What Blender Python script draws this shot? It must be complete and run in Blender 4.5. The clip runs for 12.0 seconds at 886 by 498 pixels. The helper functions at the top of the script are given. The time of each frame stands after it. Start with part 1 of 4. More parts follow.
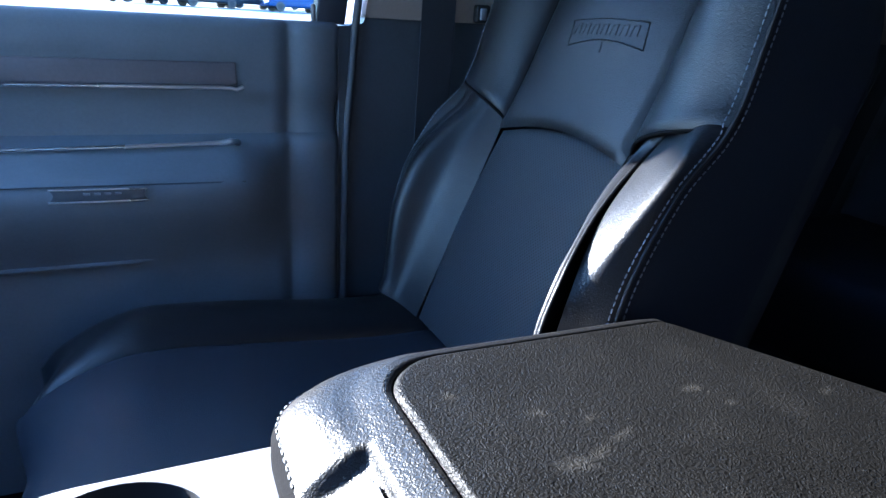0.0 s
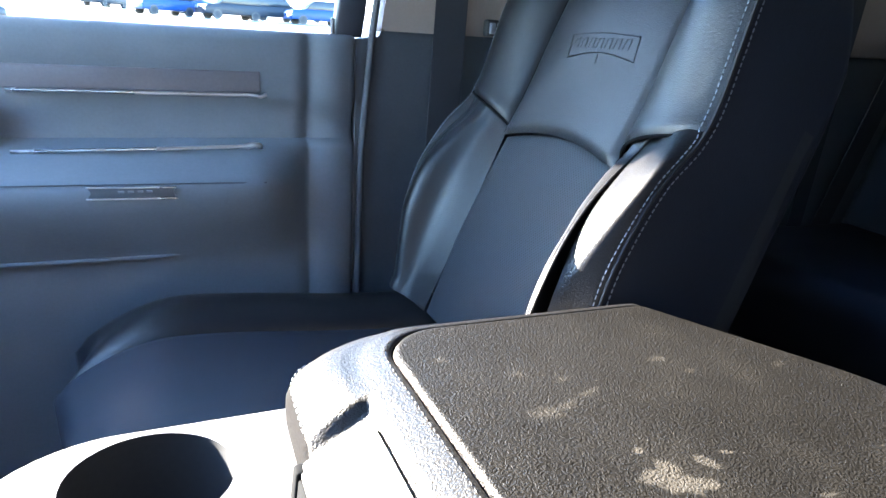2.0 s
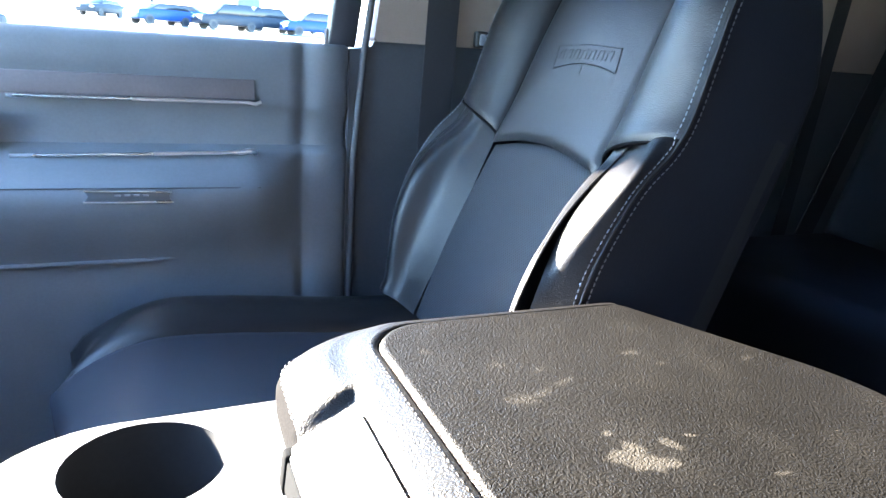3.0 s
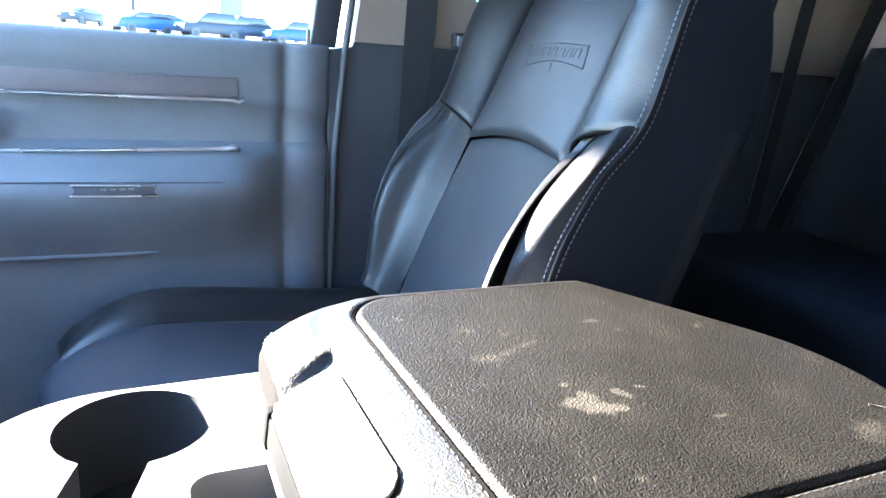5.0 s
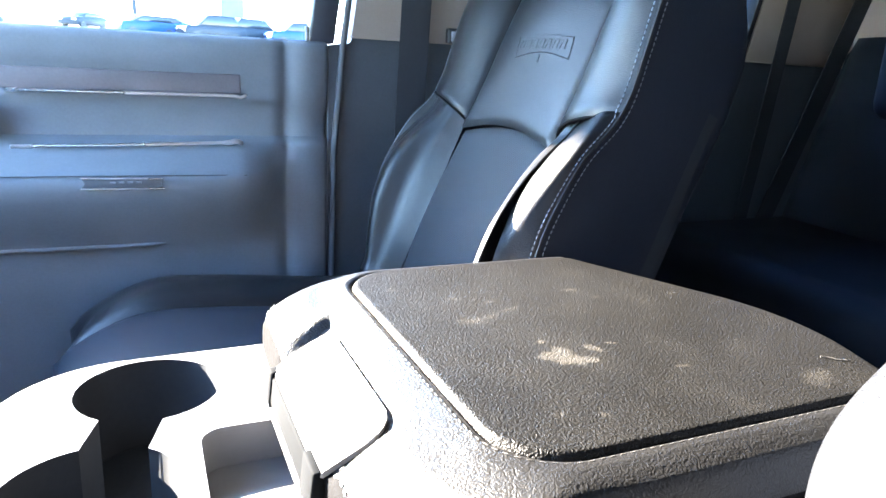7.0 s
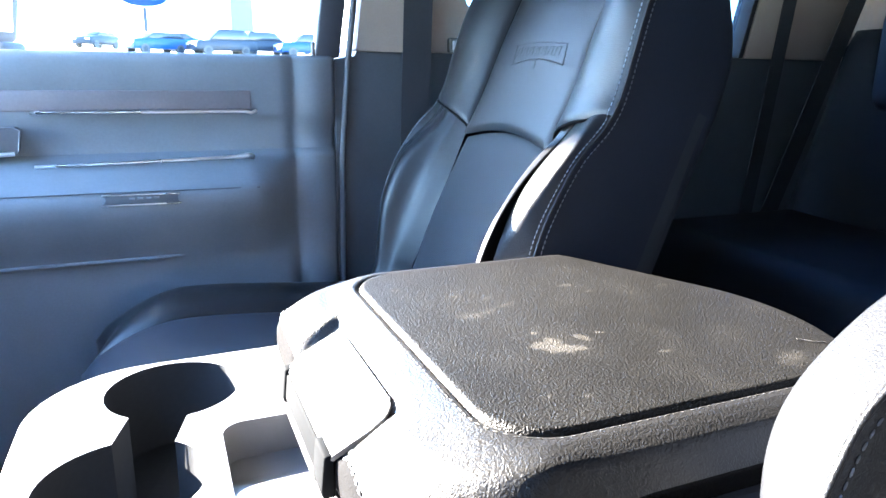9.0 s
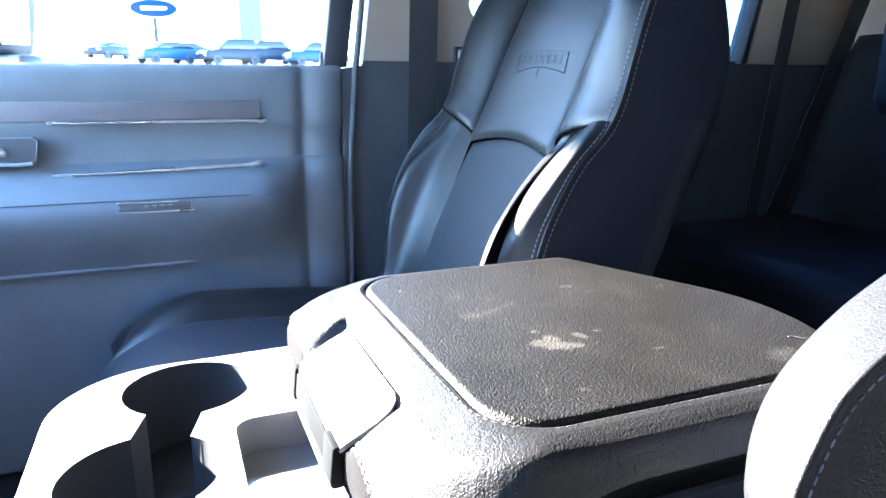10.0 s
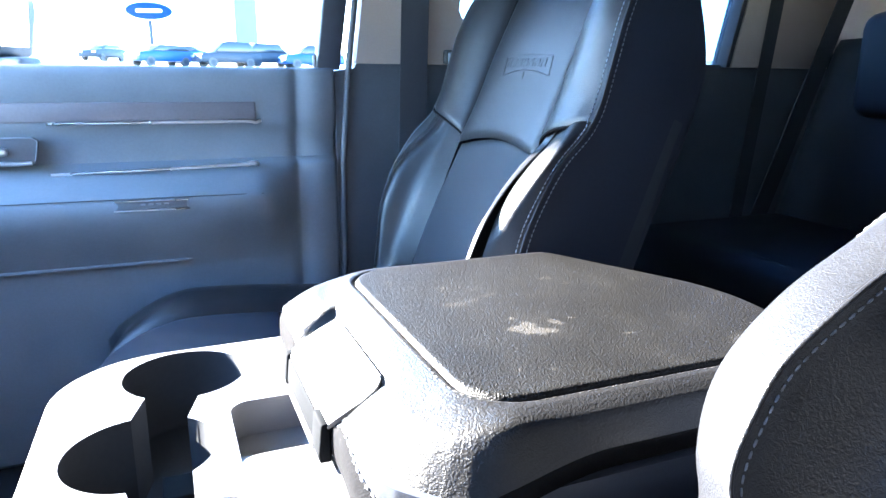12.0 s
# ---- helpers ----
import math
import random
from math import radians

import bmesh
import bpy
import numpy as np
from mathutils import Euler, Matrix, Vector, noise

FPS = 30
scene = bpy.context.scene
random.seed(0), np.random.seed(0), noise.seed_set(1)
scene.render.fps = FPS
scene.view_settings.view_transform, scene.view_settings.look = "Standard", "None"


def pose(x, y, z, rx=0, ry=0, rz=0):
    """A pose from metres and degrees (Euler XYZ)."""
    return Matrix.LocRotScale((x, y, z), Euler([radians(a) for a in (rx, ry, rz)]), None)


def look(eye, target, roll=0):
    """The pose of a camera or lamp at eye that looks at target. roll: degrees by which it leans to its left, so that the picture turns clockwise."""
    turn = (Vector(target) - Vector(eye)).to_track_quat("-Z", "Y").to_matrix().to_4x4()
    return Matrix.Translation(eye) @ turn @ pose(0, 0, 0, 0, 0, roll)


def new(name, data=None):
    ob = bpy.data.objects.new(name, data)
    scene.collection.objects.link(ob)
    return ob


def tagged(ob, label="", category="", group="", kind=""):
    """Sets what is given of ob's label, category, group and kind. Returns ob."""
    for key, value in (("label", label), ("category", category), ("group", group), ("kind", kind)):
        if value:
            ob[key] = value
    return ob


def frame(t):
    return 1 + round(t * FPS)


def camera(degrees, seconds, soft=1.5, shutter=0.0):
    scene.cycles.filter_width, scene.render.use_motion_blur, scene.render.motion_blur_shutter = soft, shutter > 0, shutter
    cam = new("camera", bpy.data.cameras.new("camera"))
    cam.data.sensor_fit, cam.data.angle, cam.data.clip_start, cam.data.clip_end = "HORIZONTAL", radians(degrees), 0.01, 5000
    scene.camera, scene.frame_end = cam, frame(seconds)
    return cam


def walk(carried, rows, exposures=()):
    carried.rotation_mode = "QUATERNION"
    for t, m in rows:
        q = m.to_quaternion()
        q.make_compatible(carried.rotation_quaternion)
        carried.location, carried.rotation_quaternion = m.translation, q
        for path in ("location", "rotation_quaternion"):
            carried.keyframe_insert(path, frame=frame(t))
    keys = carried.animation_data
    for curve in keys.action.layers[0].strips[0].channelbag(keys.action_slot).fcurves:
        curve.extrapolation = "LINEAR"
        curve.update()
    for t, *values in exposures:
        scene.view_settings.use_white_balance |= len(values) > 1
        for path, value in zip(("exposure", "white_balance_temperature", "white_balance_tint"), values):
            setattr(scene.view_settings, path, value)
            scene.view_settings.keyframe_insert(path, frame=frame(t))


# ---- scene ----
cam = camera(66.2, 12.0)
PATH = [
    (0, (0.109, -0.209, 1.297), (0.892, 1.526, 0.686), 2.9),
    (0.5, (0.106, -0.225, 1.296), (0.872, 1.519, 0.686), 2.6),
    (1, (0.102, -0.241, 1.295), (0.86, 1.509, 0.695), 3.0),
    (1.5, (0.1, -0.257, 1.297), (0.846, 1.502, 0.704), 3.0),
    (2, (0.099, -0.271, 1.297), (0.837, 1.496, 0.717), 3.2),
    (2.5, (0.097, -0.284, 1.296), (0.849, 1.484, 0.739), 3.6),
    (3, (0.096, -0.297, 1.295), (0.852, 1.472, 0.748), 3.7),
    (5, (0.09, -0.337, 1.281), (0.89, 1.421, 0.761), 3.8),
    (5.5, (0.088, -0.348, 1.279), (0.893, 1.409, 0.763), 3.7),
    (6, (0.086, -0.359, 1.276), (0.884, 1.401, 0.76), 3.5),
    (6.5, (0.085, -0.37, 1.274), (0.879, 1.391, 0.756), 3.3),
    (7, (0.084, -0.381, 1.273), (0.874, 1.381, 0.751), 3.0),
    (9, (0.082, -0.418, 1.28), (0.831, 1.364, 0.77), 0.8),
    (9.5, (0.08, -0.429, 1.281), (0.819, 1.36, 0.779), 0.5),
    (10, (0.078, -0.439, 1.282), (0.805, 1.358, 0.791), 0.3),
    (10.5, (0.077, -0.448, 1.282), (0.8, 1.353, 0.799), 0.2),
    (11, (0.077, -0.457, 1.284), (0.805, 1.344, 0.805), 0.1),
    (11.5, (0.076, -0.464, 1.282), (0.811, 1.334, 0.806), 0.2),
    (12, (0.075, -0.472, 1.281), (0.815, 1.323, 0.798), 0.4),
]

walk(cam, [(t, look(eye, target, roll)) for t, eye, target, roll in PATH],
     [(0, 3.75, 5050, 10), (0.5, 4.3, 5250, 10), (1.5, 4.9, 6000, 10), (3, 5.3, 6250, 10), (7, 5.65, 6150, 10), (12, 5.55, 5550, 10)])

# ---- world and sun ----
SUN_AZ, SUN_EL = radians(46), radians(19)          # azimuth from straight ahead of the truck towards the passenger side
SUN_DIR = Vector((-math.cos(SUN_AZ) * math.cos(SUN_EL), math.sin(SUN_AZ) * math.cos(SUN_EL), math.sin(SUN_EL)))
world = bpy.data.worlds.new("sky")
scene.world = world
world.use_nodes = True
sky = world.node_tree.nodes.new("ShaderNodeTexSky")
sky.sky_type, sky.sun_disc = "NISHITA", False
sky.sun_elevation, sky.sun_rotation = SUN_EL, math.atan2(SUN_DIR.x, SUN_DIR.y)
back = world.node_tree.nodes["Background"]
world.node_tree.links.new(sky.outputs[0], back.inputs[0])
sky.dust_density, sky.ozone_density = 0.2, 3.0
back.inputs[1].default_value = 0.145
sun = new("sun", bpy.data.lights.new("sun", "SUN"))
sun.data.energy, sun.data.angle, sun.data.color = 5.0, radians(0.5), (1.0, 0.865, 0.70)
sun.matrix_world = look(SUN_DIR * 30, (0, 0, 0))


# ---- materials ----
def material(name, color, rough=0.5, metal=0.0, vary=0.15, scale=40.0, bump=0.0, bump_scale=600.0, cells=False,
             color2=None, spots=0.0, coat=0.0, rough_vary=0.08, spec=0.5, depth=0.0012, grain=0.0):
    """A principled material with colour variation at two scales, uneven gloss and a fine relief."""
    m = bpy.data.materials.new(name)
    m.use_nodes = True
    n, l = m.node_tree.nodes, m.node_tree.links
    b = n["Principled BSDF"]
    co = n.new("ShaderNodeTexCoord")
    big = n.new("ShaderNodeTexNoise")
    big.inputs["Scale"].default_value, big.inputs["Detail"].default_value = scale * 0.2, 5
    fine = n.new("ShaderNodeTexNoise")
    fine.inputs["Scale"].default_value, fine.inputs["Detail"].default_value = scale * 6, 4
    for x in (big, fine):
        l.new(co.outputs["Object"], x.inputs["Vector"])
    add = n.new("ShaderNodeMath")
    add.operation = "MULTIPLY_ADD"
    l.new(fine.outputs["Fac"], add.inputs[0])
    add.inputs[1].default_value = 0.4
    l.new(big.outputs["Fac"], add.inputs[2])
    ramp = n.new("ShaderNodeMapRange")
    ramp.inputs[1].default_value, ramp.inputs[2].default_value = 0.45, 0.95
    l.new(add.outputs[0], ramp.inputs[0])
    mix = n.new("ShaderNodeMix")
    mix.data_type = "RGBA"
    c2 = color2 or tuple(min(1, c * (1 + vary)) for c in color)
    mix.inputs[6].default_value = (*[c * (1 - vary) for c in color], 1)
    mix.inputs[7].default_value = (*c2, 1)
    l.new(ramp.outputs[0], mix.inputs[0])
    l.new(mix.outputs[2], b.inputs["Base Color"])
    rr = n.new("ShaderNodeMapRange")
    rr.inputs[3].default_value, rr.inputs[4].default_value = max(0.02, rough - rough_vary), min(1, rough + rough_vary)
    l.new(big.outputs["Fac"], rr.inputs[0])
    l.new(rr.outputs[0], b.inputs["Roughness"])
    b.inputs["Metallic"].default_value = metal
    b.inputs["Coat Weight"].default_value = coat
    b.inputs["Specular IOR Level"].default_value = spec
    if bump:
        if cells:
            tex = n.new("ShaderNodeTexVoronoi")
            tex.feature = "SMOOTH_F1"
            tex.inputs["Scale"].default_value, tex.inputs["Smoothness"].default_value = bump_scale, 0.6
            warp = n.new("ShaderNodeTexNoise")
            warp.inputs["Scale"].default_value = bump_scale * 0.35
            l.new(co.outputs["Object"], warp.inputs["Vector"])
            mx = n.new("ShaderNodeMix")
            mx.data_type = "VECTOR"
            mx.inputs[0].default_value = 0.006
            l.new(co.outputs["Object"], mx.inputs[4])
            l.new(warp.outputs["Color"], mx.inputs[5])
            l.new(mx.outputs[1], tex.inputs["Vector"])
            height = tex.outputs["Distance"]
            if grain:
                # relief shading put into the colour: lighter pebble tops and darker creases
                relief_tone = n.new("ShaderNodeMapRange")
                relief_tone.inputs[1].default_value, relief_tone.inputs[2].default_value = 0.15, 0.65
                relief_tone.inputs[3].default_value, relief_tone.inputs[4].default_value = 1 + grain, 1 - grain
                l.new(height, relief_tone.inputs[0])
                tone = n.new("ShaderNodeVectorMath")
                tone.operation = "SCALE"
                l.new(mix.outputs[2], tone.inputs[0])
                l.new(relief_tone.outputs[0], tone.inputs["Scale"])
                l.new(tone.outputs[0], b.inputs["Base Color"])
        else:
            tex = n.new("ShaderNodeTexNoise")
            tex.inputs["Scale"].default_value, tex.inputs["Detail"].default_value = bump_scale, 3
            l.new(co.outputs["Object"], tex.inputs["Vector"])
            height = tex.outputs["Fac"]
        bp = n.new("ShaderNodeBump")
        bp.invert = cells
        bp.inputs["Strength"].default_value, bp.inputs["Distance"].default_value = bump, depth
        l.new(height, bp.inputs["Height"])
        l.new(bp.outputs[0], b.inputs["Normal"])
    return m


LEATHER = material("black_leather", (0.0118, 0.0128, 0.0155), 0.36, spec=0.42, bump=0.27, grain=0.17, bump_scale=720, cells=True, vary=0.2)
BENCHLEATHER = material("rear_leather", (0.018, 0.021, 0.027), 0.6, spec=0.15, bump=0.2, bump_scale=800, cells=True)
PERFORATED = material("perforated_leather", (0.027, 0.032, 0.041), 0.6, spec=0.3, bump=0.2, bump_scale=800, cells=True)
def perforate(m, pitch):
    """Rows of small dark needle holes on the reclined panel."""
    n, l = m.node_tree.nodes, m.node_tree.links
    b = n["Principled BSDF"]
    old = b.inputs["Base Color"].links[0].from_socket
    co = n.new("ShaderNodeTexCoord")
    up = n.new("ShaderNodeVectorMath")
    up.operation = "DOT_PRODUCT"
    up.inputs[1].default_value = (0.395, 0, 0.919)
    l.new(co.outputs["Object"], up.inputs[0])
    sep, comb = n.new("ShaderNodeSeparateXYZ"), n.new("ShaderNodeCombineXYZ")
    l.new(co.outputs["Object"], sep.inputs[0])
    l.new(sep.outputs[1], comb.inputs[0])
    l.new(up.outputs["Value"], comb.inputs[1])
    turn = n.new("ShaderNodeMapping")
    turn.inputs["Rotation"].default_value = (0, 0, radians(45))
    l.new(comb.outputs[0], turn.inputs["Vector"])
    v = n.new("ShaderNodeTexVoronoi")
    v.voronoi_dimensions = "2D"
    v.inputs["Scale"].default_value, v.inputs["Randomness"].default_value = 1 / pitch, 0.0
    l.new(turn.outputs[0], v.inputs["Vector"])
    mr = n.new("ShaderNodeMapRange")
    mr.inputs[1].default_value, mr.inputs[2].default_value = 0.22, 0.30
    l.new(v.outputs["Distance"], mr.inputs[0])
    mix = n.new("ShaderNodeMix")
    mix.data_type = "RGBA"
    mix.inputs[6].default_value = (0.002, 0.002, 0.003, 1)
    l.new(mr.outputs[0], mix.inputs[0])
    l.new(old, mix.inputs[7])
    l.new(mix.outputs[2], b.inputs["Base Color"])


perforate(PERFORATED, 0.0036)
SUEDE = material("side_leather", (0.019, 0.024, 0.036), 0.6, spec=0.3, bump=0.2, bump_scale=800, cells=True)
VINYL = material("lid_vinyl", (0.0047, 0.0046, 0.0045), 0.5, spec=0.18, bump=0.6, grain=0.34, bump_scale=700, cells=True, vary=0.25)
def dust(m, blobs, tint=(0.045, 0.0425, 0.038)):
    """Dusty smudges of ragged outline (x, y, half length, half width, turn, strength), specks and a thin film."""
    n, l = m.node_tree.nodes, m.node_tree.links
    b = n["Principled BSDF"]
    old = b.inputs["Base Color"].links[0].from_socket
    co = n.new("ShaderNodeTexCoord")
    rag = n.new("ShaderNodeTexNoise")
    rag.inputs["Scale"].default_value, rag.inputs["Detail"].default_value = 120, 5
    l.new(co.outputs["Object"], rag.inputs["Vector"])
    total = None
    def math_node(op, a, c):
        q = n.new("ShaderNodeMath")
        q.operation = op
        for i, v in enumerate((a, c)):
            if isinstance(v, (int, float)):
                q.inputs[i].default_value = v
            else:
                l.new(v, q.inputs[i])
        return q.outputs[0]
    for x, y, rx, ry, turn, strength in blobs:
        mp = n.new("ShaderNodeMapping")
        mp.vector_type = "TEXTURE"
        mp.inputs["Location"].default_value = (x, y, 1.1)
        mp.inputs["Rotation"].default_value = (0, 0, radians(turn))
        mp.inputs["Scale"].default_value = (rx, ry, 1)
        l.new(co.outputs["Object"], mp.inputs["Vector"])
        ln = n.new("ShaderNodeVectorMath")
        ln.operation = "LENGTH"
        l.new(mp.outputs[0], ln.inputs[0])
        q = math_node("MULTIPLY_ADD", rag.outputs["Fac"], 1.9)
        q.node.inputs[2].default_value = -0.95
        d = math_node("ADD", ln.outputs["Value"], q)
        mr = n.new("ShaderNodeMapRange")
        mr.inputs[1].default_value, mr.inputs[2].default_value = 1.0, 0.66 if strength > 0.45 else 0.2
        mr.inputs[3].default_value, mr.inputs[4].default_value = 0.0, strength
        l.new(d, mr.inputs[0])
        total = mr.outputs[0] if total is None else math_node("MAXIMUM", total, mr.outputs[0])
    speck = n.new("ShaderNodeTexVoronoi")
    speck.inputs["Scale"].default_value = 170
    l.new(co.outputs["Object"], speck.inputs["Vector"])
    sm = n.new("ShaderNodeMapRange")
    sm.inputs[1].default_value, sm.inputs[2].default_value, sm.inputs[4].default_value = 0.10, 0.05, 0.8
    l.new(speck.outputs["Distance"], sm.inputs[0])
    pick = n.new("ShaderNodeSeparateColor")
    l.new(speck.outputs["Color"], pick.inputs[0])
    gate = math_node("GREATER_THAN", pick.outputs[0], 0.70)
    total = math_node("MAXIMUM", total, math_node("MULTIPLY", sm.outputs[0], gate))
    film = n.new("ShaderNodeTexNoise")
    film.inputs["Scale"].default_value, film.inputs["Detail"].default_value = 22, 6
    l.new(co.outputs["Object"], film.inputs["Vector"])
    fm = n.new("ShaderNodeMapRange")
    fm.inputs[1].default_value, fm.inputs[2].default_value, fm.inputs[4].default_value = 0.5, 0.8, 0.10
    l.new(film.outputs["Fac"], fm.inputs[0])
    total = math_node("MAXIMUM", total, fm.outputs[0])
    mix = n.new("ShaderNodeMix")
    mix.data_type = "RGBA"
    l.new(total, mix.inputs[0])
    l.new(old, mix.inputs[6])
    mix.inputs[7].default_value = (*tint, 1)
    l.new(mix.outputs[2], b.inputs["Base Color"])


dust(VINYL, [(0.3215, -0.057, 0.018, 0.009, -22, 0.66), (0.310, -0.050, 0.010, 0.008, 10, 0.6), (0.322, -0.043, 0.006, 0.008, 15, 0.6), (0.345, -0.045, 0.009, 0.0045, -55, 0.5), (0.3165, -0.027, 0.004, 0.003, 0, 0.6),
             (0.362, -0.042, 0.005, 0.0022, -20, 0.55), (0.290, 0.020, 0.013, 0.010, 0, 0.34), (0.308, 0.025, 0.016, 0.005, 25, 0.30), (0.327, 0.034, 0.012, 0.004, 20, 0.28),
             (0.399, 0.061, 0.009, 0.005, 0, 0.42), (0.296, 0.068, 0.007, 0.006, 0, 0.35), (0.408, 0.040, 0.006, 0.004, 0, 0.3), (0.320, 0.053, 0.007, 0.004, 20, 0.35),
             (0.457, -0.125, 0.020, 0.011, 30, 0.24), (0.383, -0.086, 0.007, 0.0025, -10, 0.4), (0.298, -0.122, 0.004, 0.004, 0, 0.4), (0.276, -0.115, 0.004, 0.003, 0, 0.35),
             (0.478, 0.031, 0.010, 0.005, 20, 0.18), (0.257, 0.098, 0.006, 0.005, 0, 0.35)])
EDGEVINYL = material("edge_vinyl", (0.0068, 0.0070, 0.0078), 0.9, spec=0.05, bump=0.3, bump_scale=700, cells=True)
LIDSKIN = material("lid_leather", (0.0092, 0.0093, 0.0098), 0.38, spec=0.43, bump=0.36, grain=0.15, bump_scale=700, cells=True)
PADDLE = material("latch_grey_plastic", (0.0062, 0.0072, 0.0085), 0.85, spec=0.05, bump=0.1, bump_scale=900)
SILVER = material("satin_silver_plastic", (0.17, 0.17, 0.175), 0.38, metal=0.0, bump=0.06, bump_scale=1500, vary=0.05)
# well floor colour, paler than the walls to stand in for haze
WELLFLOOR = material("well_floor_haze", (0.04, 0.044, 0.05), 0.8, spec=0.2, bump=0.2, bump_scale=500)
WELLPLASTIC = material("cup_well_plastic", (0.030, 0.033, 0.038), 0.8, spec=0.2, bump=0.1, bump_scale=900)
DARKPLASTIC = material("dark_plastic", (0.030, 0.036, 0.050), 0.5, bump=0.15, bump_scale=900)
# lighter than the dark plastic; veiling haze on the lower wall is in this colour
PILLARPLASTIC = material("pillar_plastic", (0.075, 0.085, 0.100), 0.55, bump=0.15, bump_scale=900)
BLACKPLASTIC = material("black_plastic", (0.010, 0.012, 0.016), 0.6, bump=0.15, bump_scale=900)
# door colour raised so that it stands in for pale haze
DOORPLASTIC = material("door_plastic", (0.20, 0.227, 0.26), 0.55, bump=0.2, bump_scale=700, vary=0.12)
BEZEL = material("bezel_plastic", (0.11, 0.125, 0.145), 0.45, bump=0.1, bump_scale=900)
BRONZE = material("bronze_trim", (0.21, 0.195, 0.21), 0.4, bump=0.1, bump_scale=300)
CHROME = material("chrome", (0.82, 0.83, 0.85), 0.28, metal=1.0, vary=0.05)
BEIGE = material("beige_trim", (0.36, 0.29, 0.25), 0.75, bump=0.2, bump_scale=900, vary=0.08)
RUBBER = material("black_rubber", (0.02, 0.021, 0.024), 0.6)
GREYRUBBER = material("grey_seal", (0.085, 0.092, 0.105), 0.6)
TRIMPLASTIC = material("trim_plastic", (0.030, 0.035, 0.042), 0.8, bump=0.1, bump_scale=900)
WEBBING = material("belt_webbing", (0.035, 0.037, 0.045), 0.8, bump=0.4, bump_scale=1200)
THREAD = material("grey_thread", (0.24, 0.26, 0.30), 0.7)
LIDTHREAD = material("dull_thread", (0.05, 0.049, 0.047), 0.8)
CARPET = material("carpet", (0.03, 0.03, 0.033), 0.95, bump=0.6, bump_scale=900)
LINER = material("headliner", (0.13, 0.135, 0.145), 0.9, bump=0.3, bump_scale=900)
ASPHALT = material("pale_concrete", (0.34, 0.335, 0.325), 0.95, spec=0.0, scale=1.5, bump=0.3, bump_scale=40)
PAINT_BLUE = material("blue_paint", (0.004, 0.03, 0.12), 0.4, spec=0.25)
PAINT_DARK = material("dark_paint", (0.010, 0.016, 0.026), 0.4, spec=0.2)
PALE = material("pale_panel", (0.085, 0.105, 0.11), 0.8, spec=0.1)
PAINT_WHITE = material("white_paint", (0.8, 0.8, 0.8), 0.3, coat=0.5)
SIGNBLUE = material("sign_blue", (0.006, 0.02, 0.075), 0.8, spec=0.05)
STEEL = material("galvanised_steel", (0.45, 0.46, 0.47), 0.5, metal=0.6)
MIRROR = material("mirror", (0.85, 0.86, 0.87), 0.02, metal=1.0, vary=0.01, rough_vary=0.0)
def thin_glass(name, tint):
    """A thin pane: clear or tinted straight through, with a fresnel gloss."""
    m = bpy.data.materials.new(name)
    m.use_nodes = True
    n, l = m.node_tree.nodes, m.node_tree.links
    n.remove(n["Principled BSDF"])
    clear, gloss, mix, fr = n.new("ShaderNodeBsdfTransparent"), n.new("ShaderNodeBsdfGlossy"), n.new("ShaderNodeMixShader"), n.new("ShaderNodeFresnel")
    clear.inputs[0].default_value = (*tint, 1)
    gloss.inputs["Roughness"].default_value, fr.inputs["IOR"].default_value = 0.02, 1.3
    l.new(fr.outputs[0], mix.inputs[0])
    l.new(clear.outputs[0], mix.inputs[1])
    l.new(gloss.outputs[0], mix.inputs[2])
    l.new(mix.outputs[0], n["Material Output"].inputs[0])
    return m


GLASS = thin_glass("window_glass", (0.93, 0.96, 0.95))
TINTED = thin_glass("tinted_glass", (0.30, 0.38, 0.47))
DARKGLASS = material("dark_car_glass", (0.015, 0.02, 0.028), 0.15, spec=0.25)


# ---- building helpers ----
def thing(name, label, category, at=(0, 0, 0), group="", kind=""):
    ob = new(name)
    ob.empty_display_size = 0.05
    ob.location = at
    return tagged(ob, label, category, group, kind)


def part(name, bm, mat, parent=None, label="", smooth=True, kind=""):
    me = bpy.data.meshes.new(name)
    bmesh.ops.recalc_face_normals(bm, faces=bm.faces)
    bm.to_mesh(me)
    bm.free()
    me.materials.append(mat)
    for p in me.polygons:
        p.use_smooth = smooth
    if smooth:
        me.set_sharp_from_angle(angle=radians(50))
    ob = new(name, me)
    if parent:
        ob.parent = parent
    return tagged(ob, label, "", "", kind)


def box(x0, x1, y0, y1, z0, z1, r=0.004, seg=2, bm=None):
    bm = bm or bmesh.new()
    g = bmesh.ops.create_cube(bm, size=1.0)
    for v in g["verts"]:
        v.co = Vector((x0 + (v.co.x + 0.5) * (x1 - x0), y0 + (v.co.y + 0.5) * (y1 - y0), z0 + (v.co.z + 0.5) * (z1 - z0)))
    if r:
        es = {e for v in g["verts"] for e in v.link_edges}
        bmesh.ops.bevel(bm, geom=list(es), offset=r, segments=seg, affect="EDGES", profile=0.5)
    return bm


def loft(rings, closed=True, cap=True, bm=None):
    """Skin rings of equally many points."""
    bm = bm or bmesh.new()
    vs = [[bm.verts.new(p) for p in ring] for ring in rings]
    n = len(rings[0])
    for a, b in zip(vs, vs[1:]):
        for i in range(n if closed else n - 1):
            j = (i + 1) % n
            bm.faces.new((a[i], a[j], b[j], b[i]))
    if cap and closed:
        bm.faces.new(vs[0][::-1])
        bm.faces.new(vs[-1])
    return bm


